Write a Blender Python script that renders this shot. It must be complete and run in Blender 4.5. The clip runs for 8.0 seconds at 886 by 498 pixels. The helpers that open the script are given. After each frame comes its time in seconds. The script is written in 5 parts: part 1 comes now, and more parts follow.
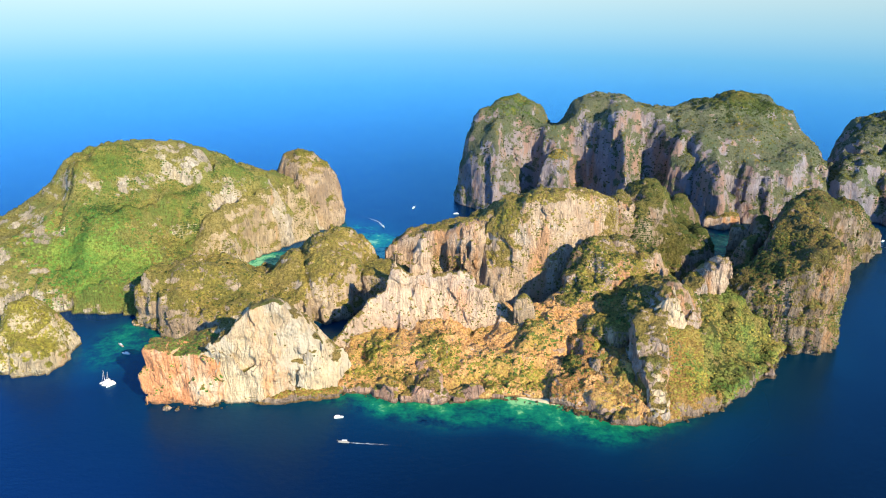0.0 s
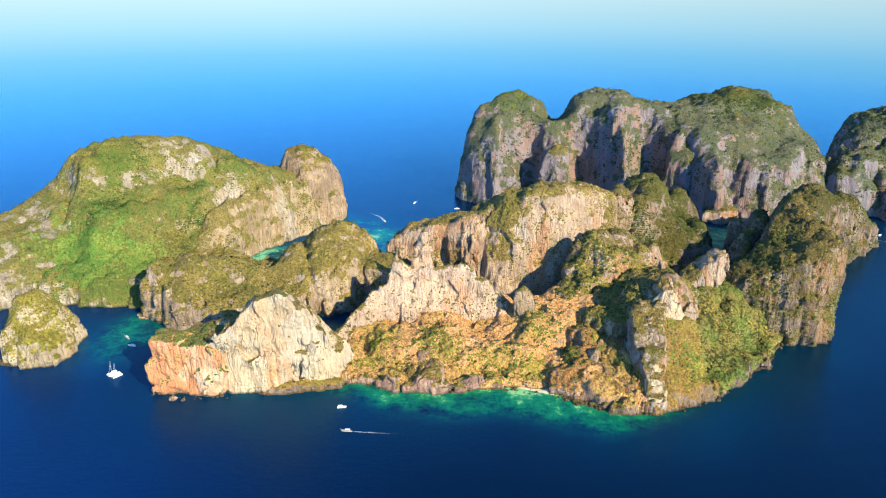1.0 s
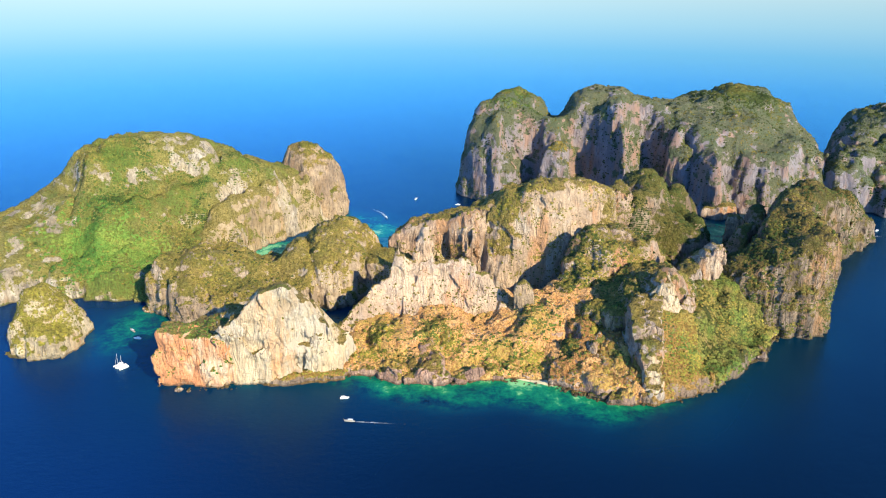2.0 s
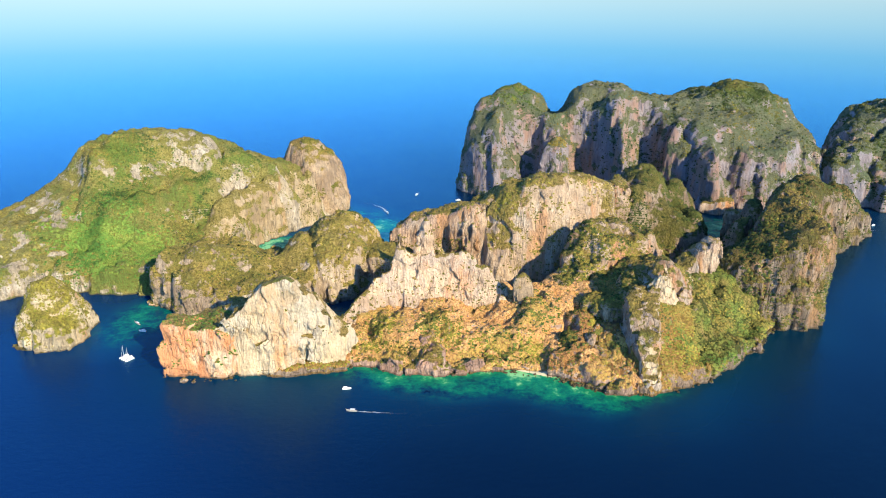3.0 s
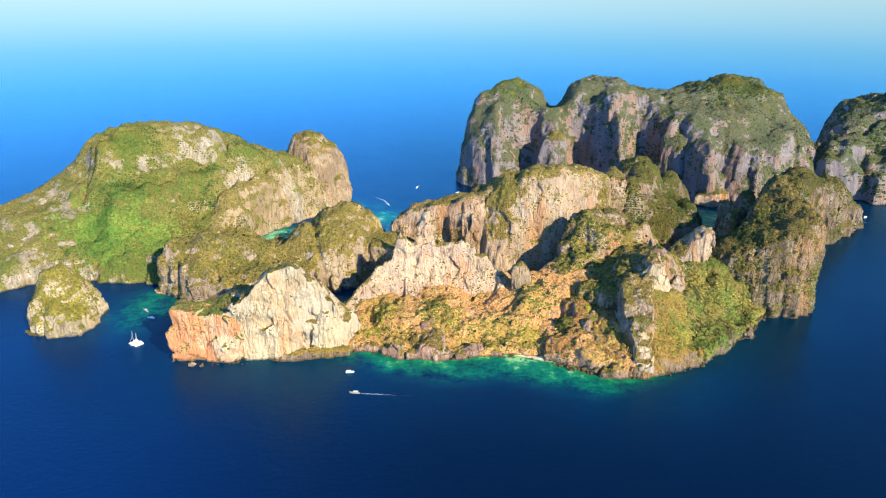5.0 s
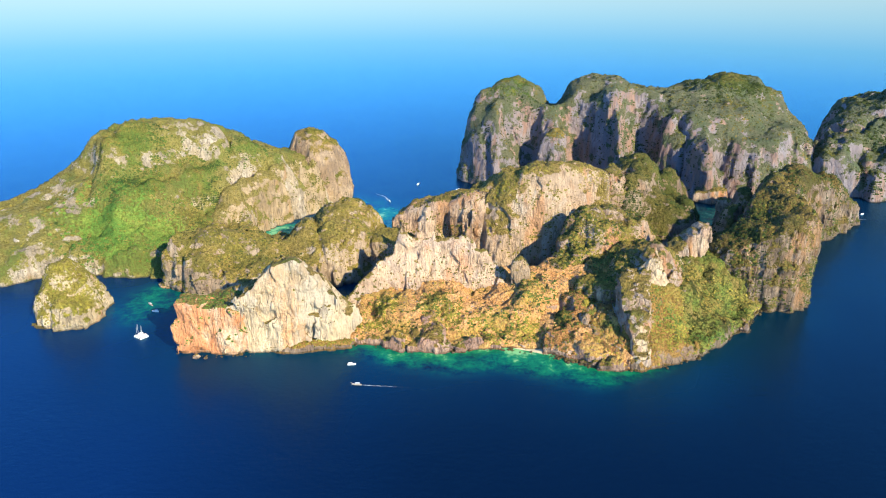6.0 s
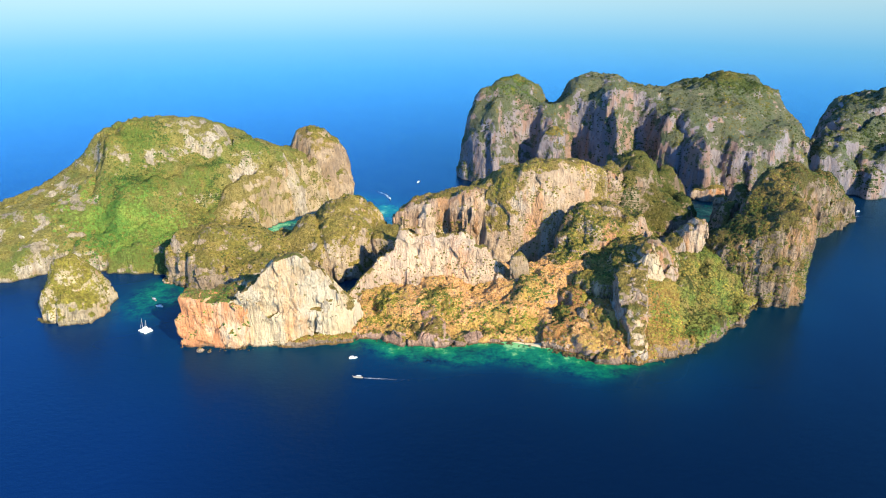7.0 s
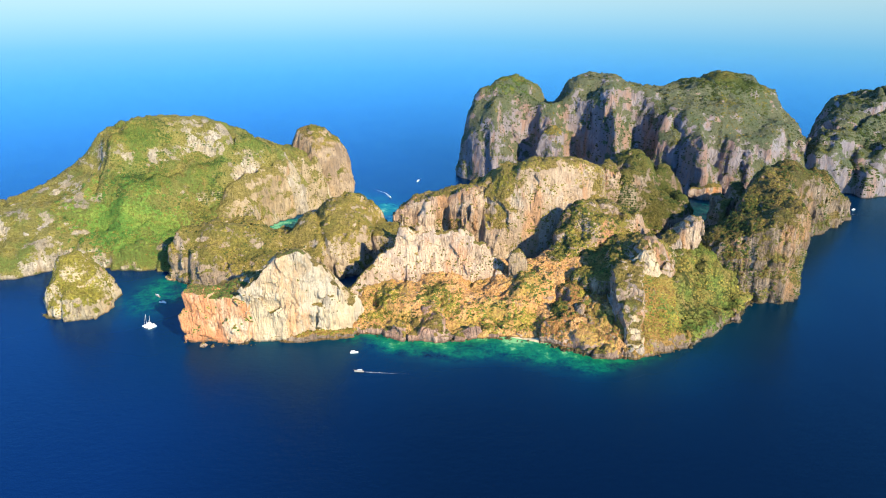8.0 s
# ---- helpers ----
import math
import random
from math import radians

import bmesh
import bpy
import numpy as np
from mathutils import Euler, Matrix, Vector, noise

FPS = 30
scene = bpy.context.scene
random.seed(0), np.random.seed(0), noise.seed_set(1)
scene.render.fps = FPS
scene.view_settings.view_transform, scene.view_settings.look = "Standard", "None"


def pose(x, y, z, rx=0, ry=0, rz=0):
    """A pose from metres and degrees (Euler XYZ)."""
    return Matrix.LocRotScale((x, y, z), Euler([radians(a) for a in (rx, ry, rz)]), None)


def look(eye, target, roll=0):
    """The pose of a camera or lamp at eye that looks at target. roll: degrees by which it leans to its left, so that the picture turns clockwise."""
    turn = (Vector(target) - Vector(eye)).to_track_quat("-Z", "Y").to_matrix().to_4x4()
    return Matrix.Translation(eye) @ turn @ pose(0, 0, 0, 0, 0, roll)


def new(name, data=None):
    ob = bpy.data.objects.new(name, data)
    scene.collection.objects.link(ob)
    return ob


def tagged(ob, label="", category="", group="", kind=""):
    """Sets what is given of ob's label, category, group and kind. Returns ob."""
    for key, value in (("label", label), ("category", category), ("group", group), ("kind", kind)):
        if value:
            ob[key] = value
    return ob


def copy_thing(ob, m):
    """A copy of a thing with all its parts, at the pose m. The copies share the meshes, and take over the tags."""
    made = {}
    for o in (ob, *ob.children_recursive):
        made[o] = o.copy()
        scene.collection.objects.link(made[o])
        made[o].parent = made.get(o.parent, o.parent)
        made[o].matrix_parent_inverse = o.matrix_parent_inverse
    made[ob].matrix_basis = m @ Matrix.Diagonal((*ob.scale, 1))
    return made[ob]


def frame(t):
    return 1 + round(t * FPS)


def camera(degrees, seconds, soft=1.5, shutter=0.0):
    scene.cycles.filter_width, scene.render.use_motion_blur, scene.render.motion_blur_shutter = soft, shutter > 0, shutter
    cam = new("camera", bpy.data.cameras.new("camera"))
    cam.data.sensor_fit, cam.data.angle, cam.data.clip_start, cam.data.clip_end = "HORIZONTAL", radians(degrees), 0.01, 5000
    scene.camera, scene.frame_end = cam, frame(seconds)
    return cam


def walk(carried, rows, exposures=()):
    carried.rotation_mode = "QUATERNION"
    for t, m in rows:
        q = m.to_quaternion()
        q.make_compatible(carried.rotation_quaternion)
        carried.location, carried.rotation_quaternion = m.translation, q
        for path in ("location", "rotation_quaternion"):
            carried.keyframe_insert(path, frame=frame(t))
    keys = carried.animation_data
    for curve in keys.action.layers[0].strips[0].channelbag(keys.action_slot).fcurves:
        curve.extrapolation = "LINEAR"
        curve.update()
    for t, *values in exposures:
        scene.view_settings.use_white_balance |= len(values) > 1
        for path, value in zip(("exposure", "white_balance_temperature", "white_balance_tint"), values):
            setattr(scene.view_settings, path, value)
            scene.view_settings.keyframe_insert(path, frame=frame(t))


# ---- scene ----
cam = camera(63.3, 8.0, soft=1.05)
PATH = [
    (0, (0.461, -20.386, 361.557), (0.475, -18.507, 360.873), 0.2),
    (0.5, (0.505, -26.216, 361.552), (0.518, -24.337, 360.864), 0.1),
    (1, (0.519, -32.083, 361.554), (0.53, -30.206, 360.862), 0.1),
    (1.5, (0.498, -37.965, 361.563), (0.507, -36.089, 360.869), 0.1),
    (3, (0.371, -55.63, 361.666), (0.378, -53.758, 360.962), 0.0),
    (3.5, (0.349, -61.468, 361.69), (0.355, -59.596, 360.984), 0.0),
    (4, (0.334, -67.267, 361.739), (0.34, -65.397, 361.03), 0.0),
    (4.5, (0.316, -73.114, 361.79), (0.323, -71.245, 361.079), 0.0),
    (6, (0.357, -90.921, 361.922), (0.362, -89.054, 361.205), 0.1),
    (6.5, (0.359, -96.899, 361.932), (0.365, -95.032, 361.215), 0.1),
    (7, (0.367, -102.913, 361.929), (0.372, -101.047, 361.211), 0.1),
    (7.5, (0.37, -108.981, 361.928), (0.376, -107.114, 361.211), 0.1),
    (8, (0.377, -115.067, 361.928), (0.383, -113.199, 361.211), 0.1),
]
walk(cam, [(t, look(eye, target, roll)) for t, eye, target, roll in PATH])

# ---- light ----
SUN_ELEV, SUN_AZ = 28.0, 39.0        # degrees; azimuth turned from the way back (-y) towards +x
el, az = radians(SUN_ELEV), radians(SUN_AZ)
sun_way = Vector((math.sin(az) * math.cos(el), -math.cos(az) * math.cos(el), math.sin(el)))
sun = new("sun", bpy.data.lights.new("sun", "SUN"))
sun.data.energy, sun.data.angle, sun.data.color = 5.0, radians(0.6), (1.0, 0.84, 0.555)
sun.matrix_world = look(sun_way * 900, (0, 0, 0))

world = bpy.data.worlds.new("sky")
scene.world = world
world.use_nodes = True
wn, wl = world.node_tree.nodes, world.node_tree.links
wn.clear()
sky = wn.new("ShaderNodeTexSky")
sky.sky_type, sky.sun_disc = "NISHITA", False
sky.sun_elevation, sky.sun_rotation = el, math.atan2(sun_way.x, sun_way.y)
sky.air_density, sky.dust_density, sky.ozone_density = 1.0, 0.2, 3.0
sky_bg = wn.new("ShaderNodeBackground")
sky_bg.inputs["Strength"].default_value = 0.132
air = wn.new("ShaderNodeMix")
air.data_type, air.blend_type = "RGBA", "MULTIPLY"
air.inputs[0].default_value, air.inputs[7].default_value = 1.0, (0.52, 0.90, 1.28, 1)
wl.new(sky.outputs[0], air.inputs[6])
wl.new(air.outputs[2], sky_bg.inputs[0])
# below the skyline a painted haze gradient stands for the far sea
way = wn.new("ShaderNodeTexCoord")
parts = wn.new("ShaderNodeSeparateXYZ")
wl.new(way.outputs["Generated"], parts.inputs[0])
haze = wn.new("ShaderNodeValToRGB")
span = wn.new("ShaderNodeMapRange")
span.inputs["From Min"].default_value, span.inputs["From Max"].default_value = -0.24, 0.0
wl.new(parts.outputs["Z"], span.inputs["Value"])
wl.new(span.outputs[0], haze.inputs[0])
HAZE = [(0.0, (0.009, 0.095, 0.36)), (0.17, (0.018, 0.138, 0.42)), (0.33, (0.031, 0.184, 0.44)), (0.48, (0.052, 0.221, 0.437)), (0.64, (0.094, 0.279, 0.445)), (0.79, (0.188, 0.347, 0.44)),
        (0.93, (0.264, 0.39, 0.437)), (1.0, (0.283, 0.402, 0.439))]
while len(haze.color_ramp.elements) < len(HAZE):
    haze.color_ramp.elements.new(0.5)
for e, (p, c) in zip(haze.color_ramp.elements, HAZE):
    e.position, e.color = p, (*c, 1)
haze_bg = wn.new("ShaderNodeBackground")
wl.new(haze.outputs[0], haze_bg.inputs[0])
# the painted haze is dimmed towards the right of the offing
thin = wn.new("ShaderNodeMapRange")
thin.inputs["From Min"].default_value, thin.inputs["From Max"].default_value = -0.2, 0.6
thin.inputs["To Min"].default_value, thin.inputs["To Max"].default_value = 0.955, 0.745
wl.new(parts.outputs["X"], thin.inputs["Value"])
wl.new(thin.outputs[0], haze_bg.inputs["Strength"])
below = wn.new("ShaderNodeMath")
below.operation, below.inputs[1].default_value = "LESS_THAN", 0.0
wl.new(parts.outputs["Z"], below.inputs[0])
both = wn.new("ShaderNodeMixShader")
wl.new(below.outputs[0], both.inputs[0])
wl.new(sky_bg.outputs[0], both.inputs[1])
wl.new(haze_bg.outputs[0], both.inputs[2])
world_out = wn.new("ShaderNodeOutputWorld")
wl.new(both.outputs[0], world_out.inputs[0])
scene.view_settings.exposure = 1.31


# ---- noise and field arithmetic ----
LATTICE = np.random.RandomState(7).rand(64, 64, 64).astype(np.float32)


def vnoise(x, y, z):
    """Smooth lattice noise from -1 to 1."""
    xi, yi, zi = np.floor(x), np.floor(y), np.floor(z)
    fx, fy, fz = x - xi, y - yi, z - zi
    fx, fy, fz = (f * f * (3 - 2 * f) for f in (fx, fy, fz))
    a, b, c = (v.astype(np.int64) & 63 for v in (xi, yi, zi))
    a1, b1, c1 = (a + 1) & 63, (b + 1) & 63, (c + 1) & 63
    n00 = LATTICE[a, b, c] * (1 - fx) + LATTICE[a1, b, c] * fx
    n10 = LATTICE[a, b1, c] * (1 - fx) + LATTICE[a1, b1, c] * fx
    n01 = LATTICE[a, b, c1] * (1 - fx) + LATTICE[a1, b, c1] * fx
    n11 = LATTICE[a, b1, c1] * (1 - fx) + LATTICE[a1, b1, c1] * fx
    return ((n00 * (1 - fy) + n10 * fy) * (1 - fz) + (n01 * (1 - fy) + n11 * fy) * fz) * 2 - 1


def outline_distance(poly, x, y):
    """Metres inside a closed outline, negative outside it."""
    best, inside = np.full(x.shape, 1e9), np.zeros(x.shape, bool)
    for (ax, ay), (bx, by) in zip(poly, poly[1:] + poly[:1]):
        dx, dy = bx - ax, by - ay
        t = np.clip(((x - ax) * dx + (y - ay) * dy) / (dx * dx + dy * dy), 0, 1)
        best = np.minimum(best, np.hypot(x - ax - t * dx, y - ay - t * dy))
        if ay != by:
            inside ^= ((ay > y) != (by > y)) & (x < (bx - ax) * (y - ay) / (by - ay) + ax)
    return np.where(inside, best, -best)


def crest_height(crests, x, y, soft):
    """Height of the top over the plan, blended from a few crest places."""
    total, weight = np.zeros(x.shape), np.zeros(x.shape)
    for cx, cy, cz in crests:
        w = 1 / ((x - cx) ** 2 + (y - cy) ** 2 + soft * soft) ** 2
        total, weight = total + w * cz, weight + w
    return total / weight


def smooth(a, times):
    """A grid of values averaged with its neighbours, several times over."""
    for _ in range(times):
        b = np.pad(a, 1, mode="edge")
        a = (b[1:-1, 1:-1] * 2 + b[:-2, 1:-1] + b[2:, 1:-1] + b[1:-1, :-2] + b[1:-1, 2:]) / 6
    return a


def blocks(x, y, z, size, tall, o):
    """Broken planes, from about -1 to 1: each block of rock stands out by its own amount and leans its own way."""
    u, v, w = (0.8 * x + 0.6 * y) / size + o, (0.8 * y - 0.6 * x) / size - o, z / (size * tall) + 0.15 * x / size + o
    i, j, k = (np.floor(c - 0.5).astype(np.int64) for c in (u, v, w))
    best = np.full(u.shape, 9.0, np.float32)
    out = np.zeros(u.shape, np.float32)
    for a in (0, 1):
        for b in (0, 1):
            for c in (0, 1):
                p, q, r = (i + a) & 63, (j + b) & 63, (k + c) & 63
                du = u - (i + a + 0.5 + 0.8 * (LATTICE[p, q, r] - 0.5))
                dv = v - (j + b + 0.5 + 0.8 * (LATTICE[q, r, p] - 0.5))
                dw = w - (k + c + 0.5 + 0.8 * (LATTICE[r, p, q] - 0.5))
                far = du * du + dv * dv + dw * dw
                lean = LATTICE[(p + 17) & 63, q, r] - 0.5 + 1.5 * ((LATTICE[p, (q + 23) & 63, r] - 0.5) * du + (LATTICE[p, q, (r + 31) & 63] - 0.5) * dv + (LATTICE[(q + 9) & 63, p, r] - 0.5) * dw)
                near = far < best
                best, out = np.where(near, far, best), np.where(near, lean, out)
    return 1.6 * out


class Massif:
    """One body of rock: a plan outline, crest heights, and how steep, round and broken it is."""

    def __init__(self, poly, crests, batter=0.1, round_=8.0, flute=3.0, lump=5.0, top=3.0, soft=12.0, warp=6.0, gully=5.0, grain=1.0, dome=0.0, lip=0.5, block=15.0, swing=0.0, seed=0.0):
        self.poly, self.crests, self.batter, self.round = poly, crests, batter, round_
        self.flute, self.lump, self.top, self.soft, self.warp, self.gully, self.grain, self.dome, self.lip, self.block, self.swing, self.seed = flute, lump, top, soft, warp, gully, grain, dome, lip, block, swing, seed

    def plan(self, x, y):
        s, o = self.warp, self.seed
        wx = x + s * vnoise(x / 31 + o, y / 31, 0 * x + 3.3)
        wy = y + s * vnoise(x / 31 + o, y / 31, 0 * x + 9.7)
        sd, th = outline_distance(self.poly, wx, wy), crest_height(self.crests, wx, wy, self.soft)
        if self.dome:
            rise = np.clip(sd / self.dome, 0, 1)
            th = th * (self.lip + (1 - self.lip) * np.sqrt(1 - (1 - rise) ** 2))
        return sd, th

    def join(self, side, lid):
        h = np.clip(0.5 + 0.5 * (lid - side) / self.round, 0, 1)
        return lid * (1 - h) + side * h - self.round * h * (1 - h)

    def rough(self, x, y, z):
        """Sideways and upward breaks of the surface: buttresses, flutes, ledges, knobs."""
        o = self.seed * 7.1
        side = self.lump * vnoise(x / 34 + o, y / 34 + o, z / 95)
        b = self.block
        side = side + self.grain * 0.17 * b * blocks(x, y, z, b, 1.7, o) + self.grain * 0.04 * b * blocks(x, y, z, 0.42 * b, 1.4, o + 5)
        ribs = 1 - 2 * np.abs(vnoise(x / 11 + o, y / 11, z / 70 + o))
        side = side + self.flute * ribs + 0.8 * self.flute * (0.5 - np.abs(vnoise(x / 5.2, y / 5.2 + o, z / 21)))
        side = side + self.grain * (1.8 * vnoise(x / 40, y / 40, z / 10 + o) + 1.3 * vnoise(x / 6 + o, y / 6, z / 6))
        side = side - 2.2 * self.grain * np.exp(-((z - 1.5) / 1.8) ** 2)
        lid = self.top * (vnoise(x / 27 + o, y / 27, 0 * z + o) + 0.55 * vnoise(x / 9.5, y / 9.5 + o, z / 30) + 0.5 * blocks(x, y, z, 0.8 * b, 1.0, o) + 0.7 * (0.4 - np.abs(vnoise(x / 5.5 + o, y / 5.5, z / 10))))
        cleft = vnoise(x / 52 + o, y / 52 - o, z / 260) + 0.25 * vnoise(x / 17, y / 17 + o, z / 90)
        cleft = self.gully * np.exp(-(cleft / 0.13) ** 2)
        return side - cleft, lid - cleft

    def plain(self, x, y, z):
        sd, th = self.plan(x, y)
        return self.join(sd - self.batter * z, (th - z) * 0.75)

    def surface(self, v):
        """Vertices and quads of the rock's skin, on cells of v metres."""
        px, py = [p[0] for p in self.poly], [p[1] for p in self.poly]
        gx = np.arange(min(px) - 16, max(px) + 16, v)
        gy = np.arange(min(py) - 16, max(py) + 16, v)
        gz = np.arange(-5.0, max(c[2] for c in self.crests) + 3 * self.top + 8, v)
        X, Y = np.meshgrid(gx, gy, indexing="ij")
        sd, th = self.plan(X, Y)
        Z = gz[None, None, :]
        lean = np.clip(self.batter - self.swing * smooth(np.gradient(sd, v, axis=0), 4), 0.02, 1.0)
        side, lid = sd[:, :, None] - lean[:, :, None] * Z, (th[:, :, None] - Z) * 0.75
        field = self.join(side, lid).astype(np.float32)
        near = np.nonzero(np.abs(field) < 18)
        x, y, z = gx[near[0]], gy[near[1]], gz[near[2]]
        a, b = self.rough(x, y, z)
        field[near] = self.join(side[near] + a, lid[near] + b)
        field[0], field[-1], field[:, 0], field[:, -1], field[:, :, -1] = -1, -1, -1, -1, -1
        return largest(*skin(field, np.array([gx[0], gy[0], gz[0]]), v))


def largest(verts, quads):
    """Only the biggest connected piece of a surface, without stray crumbs."""
    label = np.arange(len(verts))
    for _ in range(60):
        low = label[quads].min(1)
        fresh = label.copy()
        for k in range(4):
            np.minimum.at(fresh, quads[:, k], low)
        fresh = np.minimum(fresh, fresh[fresh])
        fresh = fresh[fresh]
        if (fresh == label).all():
            break
        label = fresh
    of = label[quads[:, 0]]
    return verts, quads[of == np.bincount(of).argmax()]


def skin(field, origin, v):
    """The zero surface of a field on a regular grid, one vertex to a crossed cell."""
    solid = field > 0
    n = np.array(field.shape) - 1
    count = np.zeros(n, np.int8)
    corners = [(i, j, k) for i in (0, 1) for j in (0, 1) for k in (0, 1)]
    for i, j, k in corners:
        count += solid[i:n[0] + i, j:n[1] + j, k:n[2] + k]
    cells = np.array(np.nonzero((count > 0) & (count < 8)))
    ids = np.full(n, -1, np.int64)
    ids[tuple(cells)] = np.arange(cells.shape[1])
    total, hits = np.zeros((cells.shape[1], 3)), np.zeros(cells.shape[1])
    for c in corners:
        for axis in range(3):
            if c[axis]:
                continue
            d = list(c)
            d[axis] = 1
            fa = field[tuple(cells[m] + c[m] for m in range(3))]
            fb = field[tuple(cells[m] + d[m] for m in range(3))]
            cut = (fa > 0) != (fb > 0)
            t = np.where(cut, fa / np.where(cut, fa - fb, 1), 0)
            for m in range(3):
                total[:, m] += np.where(cut, c[m] + (t if m == axis else 0), 0)
            hits += cut
    verts = origin + (cells.T + total / hits[:, None]) * v
    quads = []
    for axis in range(3):
        u, w = (axis + 1) % 3, (axis + 2) % 3
        lo = [slice(None)] * 3
        hi = [slice(None)] * 3
        lo[axis], hi[axis] = slice(0, -1), slice(1, None)
        change = solid[tuple(lo)] != solid[tuple(hi)]
        e = np.array(np.nonzero(change))
        ok = (e[u] > 0) & (e[w] > 0) & (e[u] < n[u]) & (e[w] < n[w])
        e = e[:, ok]
        out = solid[tuple(e)]
        ring = []
        for du, dw in ((-1, -1), (0, -1), (0, 0), (-1, 0)):
            q = e.copy()
            q[u] += du
            q[w] += dw
            ring.append(ids[tuple(q)])
        ring = np.array(ring).T
        ring[~out] = ring[~out][:, ::-1]
        quads.append(ring)
    return verts, np.concatenate(quads)


def mesh_from(name, verts, quads, material, smooth=True):
    """A mesh from arrays of vertices and of faces that all have as many corners."""
    sides = quads.shape[1]
    used, quads = np.unique(quads, return_inverse=True)
    verts, quads = verts[used], quads.reshape(-1, sides)
    me = bpy.data.meshes.new(name)
    me.vertices.add(len(verts))
    me.vertices.foreach_set("co", np.ascontiguousarray(verts, np.float32).ravel())
    me.loops.add(quads.size)
    me.loops.foreach_set("vertex_index", np.ascontiguousarray(quads, np.int32).ravel())
    me.polygons.add(len(quads))
    me.polygons.foreach_set("loop_start", np.arange(0, quads.size, sides, dtype=np.int32))
    me.polygons.foreach_set("use_smooth", np.full(len(quads), smooth))
    me.update(calc_edges=True)
    me.materials.append(material)
    return me


def part(name, bm, material, parent, label=""):
    """A bmesh, or a finished mesh, as one part of a thing."""
    if isinstance(bm, bpy.types.Mesh):
        me = bm
    else:
        me = bpy.data.meshes.new(name)
        bm.to_mesh(me)
        bm.free()
        me.materials.append(material)
    ob = new(name, me)
    ob.parent = parent
    return tagged(ob, label)


# ---- materials ----
def shader(name):
    m = bpy.data.materials.new(name)
    m.use_nodes = True
    nt = m.node_tree
    return m, nt.nodes, nt.links, nt.nodes["Principled BSDF"]


def node(nodes, kind, **values):
    n = nodes.new("ShaderNode" + kind)
    for k, v in values.items():
        n.inputs[k].default_value = v
    return n


def ramp(nodes, links, source, stops):
    r = nodes.new("ShaderNodeValToRGB")
    while len(r.color_ramp.elements) < len(stops):
        r.color_ramp.elements.new(0.5)
    for e, (p, c) in zip(r.color_ramp.elements, stops):
        e.position, e.color = p, (*c, 1) if len(c) == 3 else c
    links.new(source, r.inputs[0])
    return r.outputs[0]


def grey(a, b):
    return [(a, (0, 0, 0)), (b, (1, 1, 1))]


def stretched(nodes, links, scale):
    tc = nodes.new("ShaderNodeTexCoord")
    mp = nodes.new("ShaderNodeMapping")
    mp.inputs["Scale"].default_value = scale
    links.new(tc.outputs["Object"], mp.inputs[0])
    return mp.outputs[0]


def noise_tex(nodes, links, vector, scale, detail=5.0, rough=0.6):
    n = node(nodes, "TexNoise", Scale=scale, Detail=detail, Roughness=rough)
    links.new(vector, n.inputs["Vector"])
    return n.outputs["Fac"]


def blend(nodes, links, fac, a, b, how="MIX"):
    m = nodes.new("ShaderNodeMix")
    m.data_type, m.blend_type = "RGBA", how
    for sock, v in ((m.inputs[0], fac), (m.inputs[6], a), (m.inputs[7], b)):
        if isinstance(v, (int, float)):
            sock.default_value = v
        elif isinstance(v, tuple):
            sock.default_value = (*v, 1)
        else:
            links.new(v, sock)
    return m.outputs[2]


def math_node(nodes, links, op, a, b):
    m = nodes.new("ShaderNodeMath")
    m.operation = op
    for sock, v in zip(m.inputs, (a, b)):
        if isinstance(v, (int, float)):
            sock.default_value = v
        else:
            links.new(v, sock)
    return m.outputs[0]


